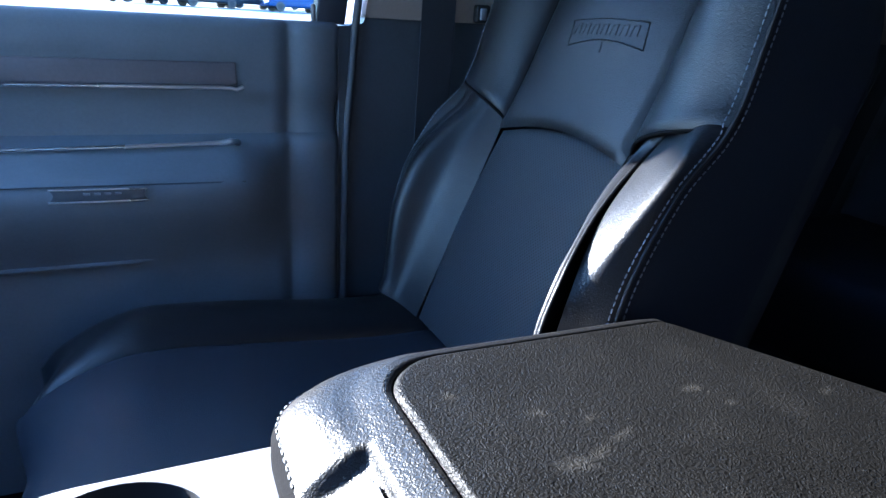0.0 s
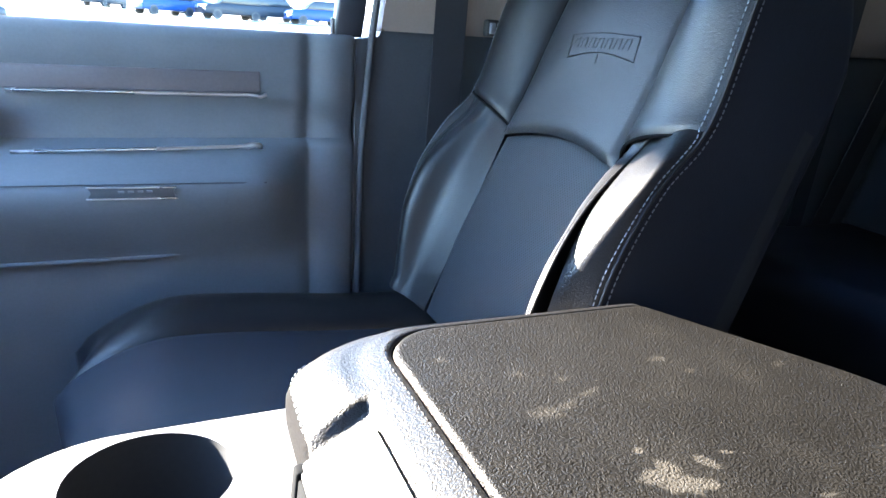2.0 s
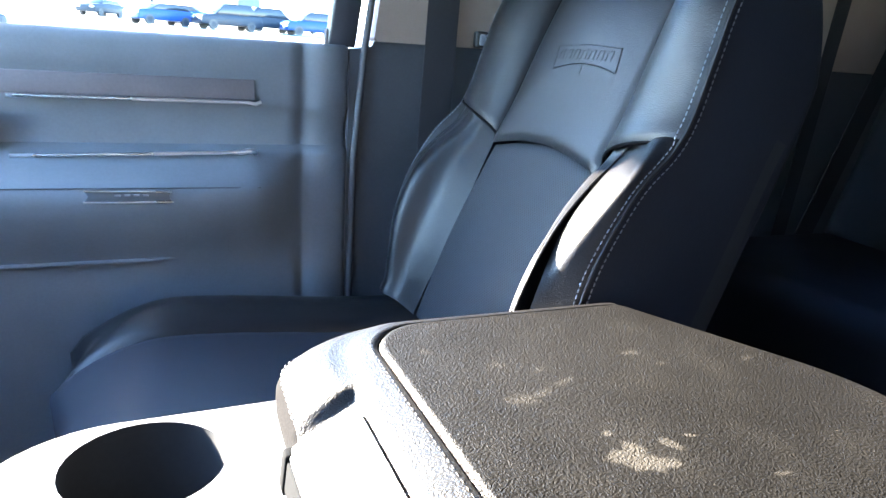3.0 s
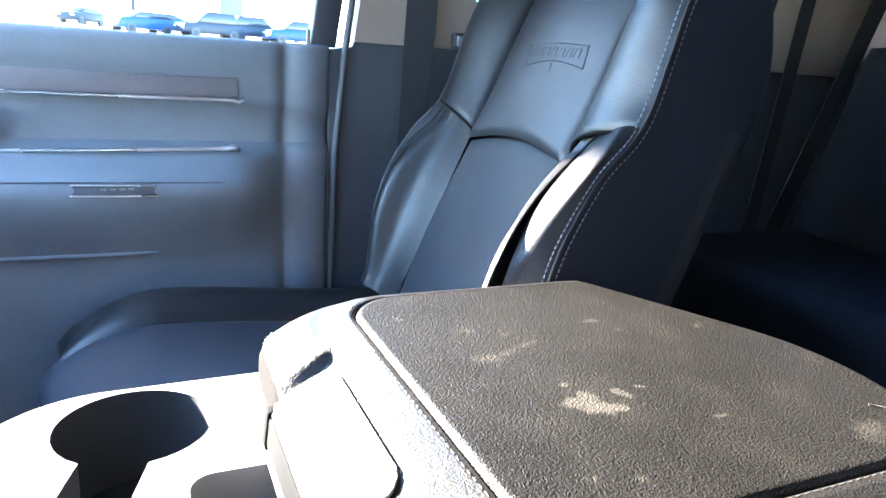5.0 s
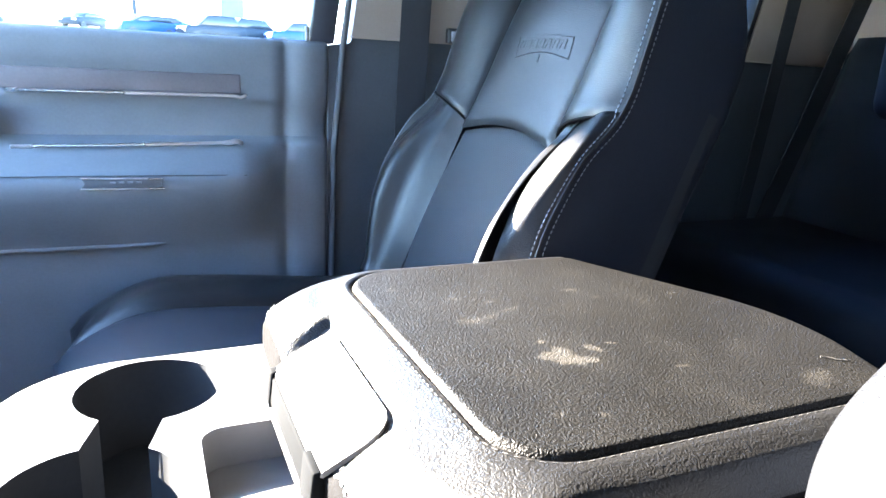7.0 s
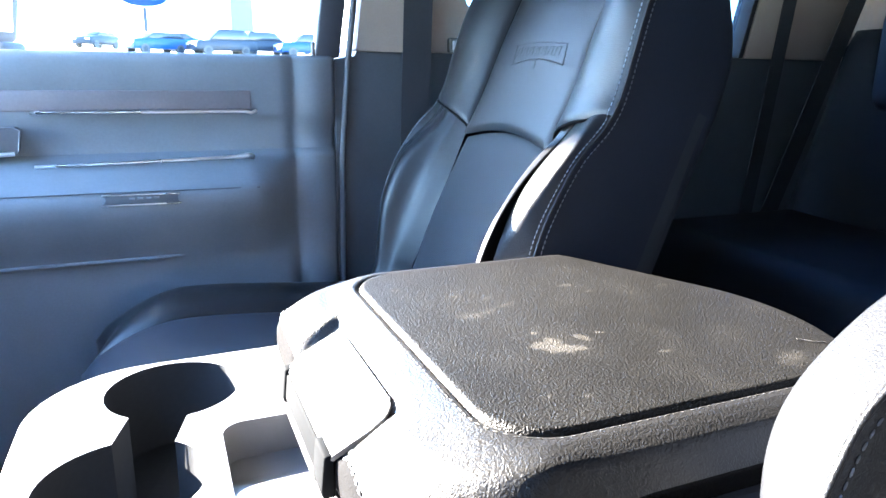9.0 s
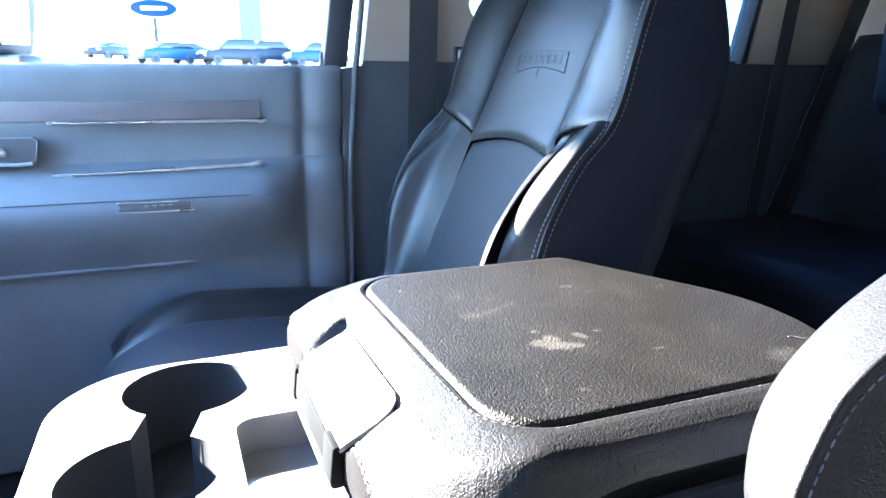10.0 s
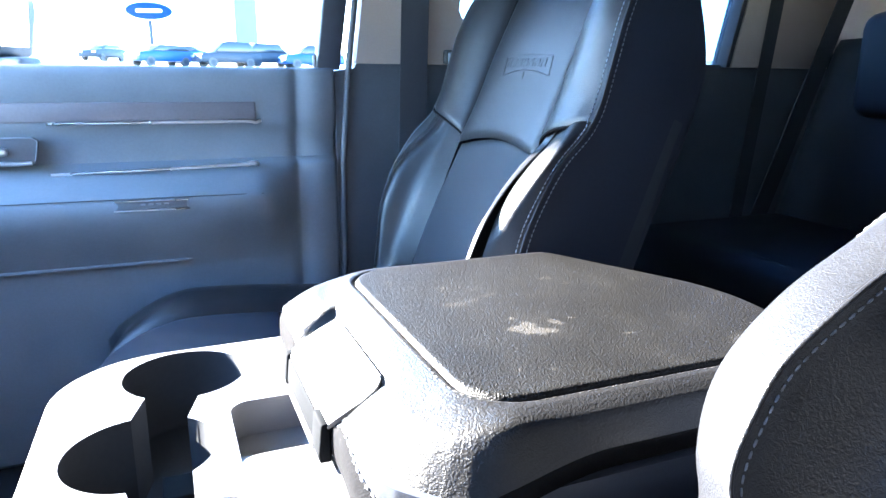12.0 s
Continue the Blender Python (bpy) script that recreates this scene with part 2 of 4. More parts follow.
def grid(f, nu, nv, bm=None):
    return loft([[f(i / nu, j / nv) for i in range(nu + 1)] for j in range(nv + 1)], closed=False, bm=bm)


def tube(path, r, seg=8, bm=None):
    path = [Vector(p) for p in path]
    rings = []
    for i, p in enumerate(path):
        d = (path[min(i + 1, len(path) - 1)] - path[max(i - 1, 0)]).normalized()
        a = d.orthogonal().normalized() if not rings else (a - d * a.dot(d)).normalized()
        b = d.cross(a)
        rr = r(i / (len(path) - 1)) if callable(r) else r
        rings.append([p + (a * math.cos(t) + b * math.sin(t)) * rr for t in (2 * math.pi * k / seg for k in range(seg))])
    return loft(rings, bm=bm)


def prism(outline, axis, lo, hi, r=0.0, bm=None):
    """An outline of (a, b) pushed from lo to hi along axis x or y or z."""
    put = {"x": lambda a, b, c: (c, a, b), "y": lambda a, b, c: (a, c, b), "z": lambda a, b, c: (a, b, c)}[axis]
    bm = bm or bmesh.new()
    rings = [[put(a, b, c) for a, b in outline] for c in (lo, hi)]
    loft(rings, bm=bm)
    if r:
        bmesh.ops.bevel(bm, geom=bm.edges[:], offset=r, segments=2, affect="EDGES", profile=0.5)
    return bm


def rounded(points, radii, n=8):
    """A closed outline with rounded corners."""
    out = []
    m = len(points)
    for i in range(m):
        p, a, b = Vector(points[i]), Vector(points[i - 1]), Vector(points[(i + 1) % m])
        r = radii[i] if isinstance(radii, (list, tuple)) else radii
        da, db = (a - p).normalized(), (b - p).normalized()
        ang = math.acos(max(-1, min(1, da.dot(db))))
        t = r / math.tan(ang / 2)
        c = p + (da + db).normalized() * (r / math.sin(ang / 2))
        s, e = p + da * t - c, p + db * t - c
        for k in range(n + 1):
            w = s.lerp(e, k / n)
            out.append(c + w.normalized() * r)
    return [tuple(v) for v in out]


def stitches(path, length, gap, r, bm=None):
    """Short raised thread stitches along a path of points."""
    bm = bm or bmesh.new()
    path = [Vector(p) for p in path]
    seglen = [(b - a).length for a, b in zip(path, path[1:])]
    total = sum(seglen)

    def at(s):
        for a, b, q in zip(path, path[1:], seglen):
            if s <= q:
                return a.lerp(b, s / q if q else 0)
            s -= q
        return path[-1]
    s = 0.0
    while s + length < total:
        tube([at(s), at(s + length * 0.25), at(s + length * 0.75), at(s + length)], lambda f: r * (0.55 if f in (0, 1) else 1), 5, bm)
        s += length + gap
    return bm


def smooth(a, b, x):
    t = max(0.0, min(1.0, (x - a) / (b - a)))
    return t * t * (3 - 2 * t)


# ---- ground ----
GRADE = 0.0386
def lot(a, b):
    x, y = (a - 0.5) * 1600, (b - 0.5) * 1600
    return (x, y, GRADE * (y - 1))
tagged(part("ground", grid(lot, 40, 40), ASPHALT), "pale sunlit concrete car lot under the truck", "ground", kind="structure")

# ---- cab shell ----
def shell(name, bm, mat, label, category):
    return tagged(part(name, bm, mat, smooth=False), label, category, kind="structure")

shell("floor", box(-0.85, 1.70, -0.86, 0.86, 0.55, 0.60, 0.01), CARPET, "dark carpeted floor of the truck cab", "floor")
shell("ceiling", box(-0.50, 1.72, -0.80, 0.80, 1.80, 1.86, 0.01), LINER, "pale fabric headliner over the cab", "ceiling")
# front wall with the dash behind it; unseen fills close the windshield against sun
fw = box(-0.66, -0.60, -0.86, 0.86, 0.60, 1.12, 0)
box(-0.66, -0.60, -0.78, 0.36, 1.12, 1.42, 0, bm=fw)
box(-0.66, -0.60, -0.78, -0.10, 1.42, 1.70, 0, bm=fw)
box(-0.66, -0.60, -0.78, 0.36, 1.70, 1.80, 0, bm=fw)
# added header that keeps the sun off the driver seat centre
box(-0.66, -0.60, 0.36, 0.650, 1.53, 1.80, 0, bm=fw)
box(-0.66, -0.60, 0.650, 0.86, 1.76, 1.80, 0, bm=fw)
box(-0.66, -0.42, 0.81, 0.86, 0.60, 1.27, 0, bm=fw)
box(-0.66, -0.60, -0.86, -0.78, 1.12, 1.80, 0, bm=fw)
box(-0.60, -0.40, -0.80, 0.80, 0.86, 1.10, 0.03, bm=fw)
shell("wall_front", fw, DARKPLASTIC, "plain dark dash and front wall, windshield partly filled to block light", "wall")
# driver side wall, unseen; opening cut down and plastic blackened to limit light
dw = bmesh.new()
for a in ((-0.60, 1.70, 0.60, 1.37), (-0.60, 1.70, 1.70, 1.80), (-0.60, -0.40, 1.37, 1.70), (-0.40, -0.12, 1.37, 1.54), (-0.12, 1.70, 1.37, 1.70)):
    box(a[0], a[1], -0.86, -0.80, a[2], a[3], 0, bm=dw)
shell("wall_driver_side", dw, BLACKPLASTIC, "added plain dark driver side wall with a reduced window opening", "wall")
shell("wall_rear", box(1.68, 1.74, -0.86, 0.86, 0.60, 1.80, 0), BEIGE, "beige trimmed rear cab wall", "wall")
# passenger side: roof rail and lower wall behind the front door
shell("roof_rail", box(-0.30, 1.68, 0.76, 0.86, 1.70, 1.80, 0.01), LINER, "pale roof rail over the passenger doors", "rail")
pw = prism([(0.3845, 0.60), (1.68, 0.60), (1.68, 1.320), (0.43, 1.320), (0.425, 1.300), (0.3845, 1.296)], "y", 0.818, 0.86, 0.002)
shell("wall_passenger_side", pw, PILLARPLASTIC, "dark lower passenger side wall behind the front door", "wall")
# an added, unseen blocker that keeps the low sun off the passenger seat
SN, CS = math.sin(SUN_AZ), math.cos(SUN_AZ)
def across(p, k):
    """Plan point at p across the sunlight and k towards the sun, from the side window's front corner."""
    return (p * SN + (-0.057 * -CS + 0.8 * SN) * -CS - k * CS, p * CS + (-0.057 * -CS + 0.8 * SN) * SN + k * SN)
ow = bmesh.new()
END = [(1.9, 0.0), (1.9, 2.75), (0.40, 2.75), (0.40, 2.362), (0.605, 2.362), (0.565, 2.307), (0.525, 2.247), (0.485, 2.187), (0.465, 2.12), (0.465, 0.0)]
loft([[(*across(p, k), z) for p, z in END] for k in (2.5, 2.56)], bm=ow)
shell("sun_blocker", ow, ASPHALT, "added plain concrete blocker with a stepped edge that shades the passenger seat", "wall")

# upper pillar trims
bp = prism(rounded([(0.425, 1.310), (0.82, 1.310), (0.82, 1.388), (0.632, 1.388), (0.668, 1.70), (0.475, 1.70)], [0.004, 0.004, 0.004, 0.022, 0.004, 0.004], 5), "y", 0.812, 0.85, 0.003)
b_pillar = tagged(part("pillar_b", bp, BEIGE), "beige plastic pillar trim between the doors", "pillar", kind="structure")
cp = prism([(1.328, 1.314), (1.67, 1.314), (1.67, 1.70), (1.415, 1.70)], "y", 0.80, 0.85, 0.003)
c_pillar = tagged(part("pillar_c", cp, BEIGE), "beige plastic rear pillar trim", "pillar", kind="structure")

# ---- passenger door ----
door = thing("door_1", "dark front passenger door with chrome and bronze trim strips", "door", kind="structure")
PROFILE = [(0.86, 1.292), (0.835, 1.300), (0.812, 1.301), (0.803, 1.296), (0.799, 1.285), (0.802, 1.250), (0.807, 1.243), (0.807, 1.205),
           (0.812, 1.195), (0.822, 1.175), (0.822, 1.140), (0.808, 1.132), (0.790, 1.124), (0.772, 1.112), (0.752, 1.094), (0.742, 1.086), (0.738, 1.078),
           (0.738, 1.062), (0.746, 1.042), (0.760, 1.016), (0.776, 0.990), (0.790, 0.966), (0.798, 0.945), (0.800, 0.92), (0.800, 0.62), (0.86, 0.58)]
bm = bmesh.new()
xs = [-0.42, -0.3, -0.1, 0.1, 0.22, 0.262, 0.285, 0.300, 0.306, 0.312, 0.32, 0.375, 0.384]
rings = []
for x in xs:
    k = smooth(0.24, 0.305, x)
    g = 0.006 if abs(x - 0.309) < 0.004 else 0.0
    e = 0.01 * smooth(0.375, 0.384, x)
    rings.append([(x, y + (max(y, 0.806) - y) * k + g + e, z) for y, z in PROFILE])
loft(rings, bm=bm)
body = part("body", bm, DOORPLASTIC, door)
part("accent_band", box(-0.42, 0.236, 0.8035, 0.812, 1.209, 1.241, 0.0025), BRONZE, door, "muted bronze accent band")
def tip(x, y, z, s, dx=0.018):
    return [(x, y, z), (x + dx * 0.5, y - 0.003, z + 0.002 * s), (x + dx, y - 0.002, z - 0.002 * s)]
part("upper_strip", tube([(-0.094 + 0.34 * i / 20, 0.796, 1.2075) for i in range(19)] + tip(0.225, 0.795, 1.2070, -1), 0.0028), CHROME, door, "thin chrome strip")
part("pull_handle", tube([(-0.096 + 0.31 * i / 20, 0.79 - 0.004 * math.sin(i / 20 * math.pi), 1.1255 + 0.0065 * i / 20) for i in range(21)]
     + [(0.222, 0.786, 1.1345), (0.229, 0.788, 1.1335), (0.233, 0.792, 1.131)], lambda f: 0.0028 if f < 0.85 else 0.0045), CHROME, door, "chrome pull handle strip with curled end")
part("handle_bezel", prism(rounded([(-0.30, 1.142), (-0.118, 1.142), (-0.108, 1.186), (-0.30, 1.186)], 0.008, 5), "y", 0.797, 0.815, 0.002), BEZEL, door, "dark door release bezel")
part("release_lever", tube([(-0.20, 0.79, 1.148), (-0.14, 0.788, 1.146), (-0.120, 0.79, 1.147)], 0.0035), CHROME, door, "chrome door release lever")
part("release_knob", box(-0.19, -0.152, 0.785, 0.797, 1.158, 1.172, 0.005), CHROME, door, "chrome lock knob")
part("armrest_strip", tube([(-0.30, 0.775, 1.094), (-0.09, 0.768, 1.0905)], 0.002), CHROME, door, "thin chrome armrest strip")
plate = part("switch_bezel", prism(rounded([(-0.004, 1.0700), (0.002, 1.0770), (-0.003, 1.0850), (0.108, 1.0830), (0.104, 1.0760), (0.109, 1.0690)], 0.0010, 2), "y", 0.735, 0.745, 0.0006), BEZEL, door, "grey window switch bezel with chrome rails")
part("upper_rail", tube([(-0.004, 0.7335, 1.0855), (0.052, 0.7325, 1.0845), (0.109, 0.7335, 1.0835)], 0.0011), CHROME, plate, "thin chrome rail")
part("lower_rail", tube([(-0.005, 0.7335, 1.0695), (0.052, 0.7325, 1.0688), (0.110, 0.7335, 1.0685)], 0.0013), CHROME, plate, "thin chrome rail")
for i in range(4):
    part("switch_mark", box(0.034 + 0.012 * i, 0.042 + 0.012 * i, 0.7335, 0.737, 1.0770, 1.0800, 0.0005), THREAD, plate, "pale switch mark")
part("armrest_seam", tube([(-0.42, 0.7420, 1.0890), (-0.02, 0.7415, 1.0880), (0.115, 0.7415, 1.0870), (0.20, 0.7425, 1.0860), (0.235, 0.7475, 1.0845)], 0.0011), BEZEL, door, "raised seam along the armrest")
part("bezel_rim", tube([(-0.30, 0.7955, 1.1865), (-0.118, 0.7955, 1.1865), (-0.110, 0.7955, 1.181), (-0.115, 0.7955, 1.150)], 0.0012), THREAD, door, "thin pale rim of the release bezel")
part("pocket_lip", tube([(-0.42, 0.788, 0.966), (0.08, 0.788, 0.966), (0.11, 0.7925, 0.968)], 0.0035), DOORPLASTIC, door, "rounded map pocket lip")
part("seal", tube([(0.39, 0.812, 0.66), (0.3955, 0.812, 1.12), (0.402, 0.812, 1.20), (0.410, 0.812, 1.30), (0.4285, 0.812, 1.45), (0.455, 0.80, 1.70)], 0.006), GREYRUBBER, door, "light grey door seal")
fr = bmesh.new()
prism([(0.352, 1.298), (0.395, 1.298), (0.452, 1.70), (0.405, 1.70)], "y", 0.815, 0.85, 0.003, bm=fr)
part("window_frame", fr, DARKPLASTIC, door)
part("lock_button", box(0.345, 0.352, 0.815, 0.822, 1.298, 1.325, 0.003), BRONZE, door, "small lock button")
pane = part("window_pane", box(-0.42, 0.39, 0.832, 0.836, 1.28, 1.70, 0), GLASS, door, "clear side window glass")
pane.visible_shadow = False

rear_pane = tagged(part("window_2", box(0.60, 1.40, 0.834, 0.838, 1.29, 1.72, 0), TINTED), "dark tinted rear side window glass", "window", kind="structure")

# ---- belts ----
def belt(name, pts, width, along, label):
    """Flat webbing along a path, wide along the given direction."""
    t = thing(name, label, "seat belt")
    rings = []
    a = Vector(along).normalized()
    for i, p in enumerate(pts):
        p = Vector(p)
        d = (Vector(pts[min(i + 1, len(pts) - 1)]) - Vector(pts[max(i - 1, 0)])).normalized()
        n = d.cross(a).normalized() * 0.0008
        rings.append([p - a * width / 2 - n, p + a * width / 2 - n, p + a * width / 2 + n, p - a * width / 2 + n])
    part("webbing", loft(rings), WEBBING, t)
    return t
fb = belt("seat_belt", [(0.52 + 0.025 * i / 8, 0.795, 0.75 + 0.95 * i / 8) for i in range(9)], 0.055, (1, 0, 0), "dark grey front seat belt hanging on the pillar")
part("tongue", box(0.600, 0.625, 0.797, 0.812, 1.311, 1.338, 0.004), RUBBER, fb, "black belt stop with pale centre")
part("tongue_inset", box(0.606, 0.617, 0.793, 0.80, 1.315, 1.333, 0.002), THREAD, fb, "pale inset")
tagged(part("rear_window_frame", prism([(1.312, 1.314), (1.325, 1.314), (1.412, 1.70), (1.399, 1.70)], "y", 0.80, 0.85, 0.002), RUBBER), "black rear side window frame", "frame", kind="structure")
belt("seat_belt", [(1.36 + 0.105 * i / 8, 0.79, 0.75 + 0.95 * i / 8) for i in range(9)], 0.040, (1, 0, 0), "dark rear seat belt hanging on the rear pillar")
belt("seat_belt", [(1.40 + 0.28 * i / 8, 0.765, 0.88 + 0.72 * i / 8) for i in range(9)], 0.055, (1, 0, 0), "dark slanting rear seat belt beside the bench")

# ---- front seat ----
REC = math.atan(0.43)
CR, SR = math.cos(REC), math.sin(REC)
def back_pt(u, h, d):
    """Backrest coordinates: across, up the recline, forward of the centre panel; relative to the seat origin."""
    return Vector((0.433 + h * SR - d * CR, u, 0.95 + h * CR + d * SR))
EDGE_H = [0.0, 0.05, 0.10, 0.137, 0.177, 0.241, 0.287, 0.320, 0.374, 0.431, 0.50, 0.56]
EDGE_D = [-0.01, 0.020, 0.042, 0.050, 0.051, 0.042, 0.024, 0.020, 0.026, 0.032, 0.028, 0.005]
WIDE_H = [0.0, 0.1, 0.3, 0.45, 0.50, 0.53, 0.55]
WIDE_U = [0.246, 0.252, 0.243, 0.236, 0.226, 0.208, 0.180]
def table(x, xs, ys):
    """A smooth curve through a table."""
    i = max(0, min(len(xs) - 2, int(np.searchsorted(xs, x)) - 1))
    w = xs[i + 1] - xs[i]
    f = max(0.0, min(1.0, (x - xs[i]) / w))
    def tangent(k):
        a, b = max(k - 1, 0), min(k + 1, len(xs) - 1)
        return (ys[b] - ys[a]) / (xs[b] - xs[a])
    m0, m1 = tangent(i) * w, tangent(i + 1) * w
    return (2 * f ** 3 - 3 * f * f + 1) * ys[i] + (f ** 3 - 2 * f * f + f) * m0 + (3 * f * f - 2 * f ** 3) * ys[i + 1] + (f ** 3 - f * f) * m1
def edge_d(h):
    return table(h, EDGE_H, EDGE_D)
def wide(h):
    return table(h, WIDE_H, WIDE_U)
def back_d(h):
    return float(np.interp(h, [0.0, 0.36, 0.416, 0.445, 0.495, 0.56], [-0.138, -0.138, -0.132, -0.117, -0.082, -0.055]))
HP = 0.126                       # half the centre panel
def seam_low(q):
    """Height of the seam under the upper wing; q runs 0 at the centre panel to 1 at the flank."""
    return 0.262 + 0.036 * (q ** 0.7)
def seam_mid(u):
    return 0.250 + 0.017 * math.cos(min(1, abs(u) / HP) * math.pi / 2)
def wing(side, q, h, crest):
    """The upper side bolster as a curve from the centre panel (q=0) to the flank (q=1)."""
    e, w = edge_d(h), wide(h)
    pts = ((HP, 0.002), (HP + 0.020, (e + crest) * 0.75), (w - 0.030, e + crest * 1.15), (w, e))
    k = (1 - q) ** 3, 3 * q * (1 - q) ** 2, 3 * q * q * (1 - q), q ** 3
    return side * sum(a * p[0] for a, p in zip(k, pts)), sum(a * p[1] for a, p in zip(k, pts))
# lower bolsters: height up the backrest; then across and depth of the crest, the seam, the step behind the seam and the knee of the facing
PASSENGER = dict(h=[0.0, 0.07, 0.10, 0.14, 0.17, 0.20, 0.235, 0.265, 0.30],
                 cu=[0.210, 0.219, 0.2175, 0.210, 0.199, 0.182, 0.167, 0.160, 0.168], cd=[0.055, 0.083, 0.089, 0.086, 0.075, 0.060, 0.041, 0.024, 0.020],
                 su=[0.220, 0.228, 0.227, 0.2206, 0.208, 0.194, 0.181, 0.173, 0.188], sd=[0.059, 0.087, 0.093, 0.090, 0.079, 0.0635, 0.043, 0.0245, 0.021],
                 step=[0.015, 0.016, 0.015, 0.012, 0.008, 0.005, 0.003, 0.001, 0.001],
                 ku=[0.240, 0.241, 0.240, 0.2365, 0.239, 0.2405, 0.2415, 0.238, 0.229], kd=[0.030, 0.050, 0.060, 0.068, 0.069, 0.064, 0.055, 0.044, 0.028])
DRIVER = dict(h=[0.0, 0.07, 0.09, 0.12, 0.15, 0.19, 0.22, 0.26, 0.30],
              cu=[0.180, 0.193, 0.203, 0.208, 0.209, 0.203, 0.200, 0.187, 0.182], cd=[0.030, 0.052, 0.057, 0.059, 0.059, 0.053, 0.042, 0.027, 0.015],
              su=[0.188, 0.201, 0.211, 0.216, 0.217, 0.211, 0.208, 0.195, 0.190], sd=[0.050, 0.073, 0.079, 0.081, 0.081, 0.074, 0.062, 0.045, 0.028],
              step=[0.003] * 9,
              ku=[0.222, 0.238, 0.249, 0.260, 0.263, 0.257, 0.248, 0.236, 0.228], kd=[0.030, 0.048, 0.056, 0.060, 0.060, 0.057, 0.052, 0.040, 0.025])
FAR = dict(PASSENGER, cu=[0.196, 0.198, 0.199, 0.200, 0.200, 0.198, 0.192, 0.184, 0.180], cd=[0.03, 0.050, 0.056, 0.058, 0.056, 0.048, 0.034, 0.022, 0.019],
           su=[0.222, 0.224, 0.225, 0.226, 0.226, 0.224, 0.218, 0.210, 0.206], sd=[0.026, 0.048, 0.056, 0.059, 0.057, 0.050, 0.036, 0.024, 0.020],
           step=[0.001] * 9, ku=[0.240, 0.243, 0.244, 0.245, 0.244, 0.242, 0.237, 0.230, 0.226], kd=[0.012, 0.036, 0.046, 0.051, 0.051, 0.046, 0.034, 0.023, 0.019])
def chain(pts, t):
    """A smooth curve through a few points, t from 0 to 1."""
    n = len(pts) - 1
    i = min(n - 1, int(t * n))
    f = t * n - i
    a, b = Vector(pts[i]), Vector(pts[i + 1])
    p, q = Vector(pts[max(i - 1, 0)]), Vector(pts[min(i + 2, n)])
    return 0.5 * (2 * a + (b - p) * f + (2 * p - 5 * a + 4 * b - q) * f * f + (3 * a - p - 3 * b + q) * f ** 3)
def bolster(shape, h, facing, s):
    """Across and depth on the lower bolster, from the panel to the seam, or on its facing from the seam to the flank."""
    v = {k: table(h, shape["h"], shape[k]) for k in shape}
    if facing:
        f0 = (v["su"] + 0.0015, v["sd"] - v["step"])
        mid = ((f0[0] + v["ku"]) / 2, (f0[1] + v["kd"]) / 2 + 0.0012)
        return chain([f0, mid, (v["ku"], v["kd"]), (wide(h), edge_d(h))], s)
    rise = ((HP + v["cu"]) / 2 + 0.012, v["cd"] * 0.42)
    return chain([(HP, 0.002), rise, (v["cu"], v["cd"]), (v["su"], v["sd"])], s)
def pillow(s, t, w, h, depth=0.005, roll=0.010):
    """How far a panel dips towards its sewn edges."""
    m = min(s * w, (1 - s) * w, t * h, (1 - t) * h)
    k = max(0.0, 1 - m / roll)
    return -depth * k * k

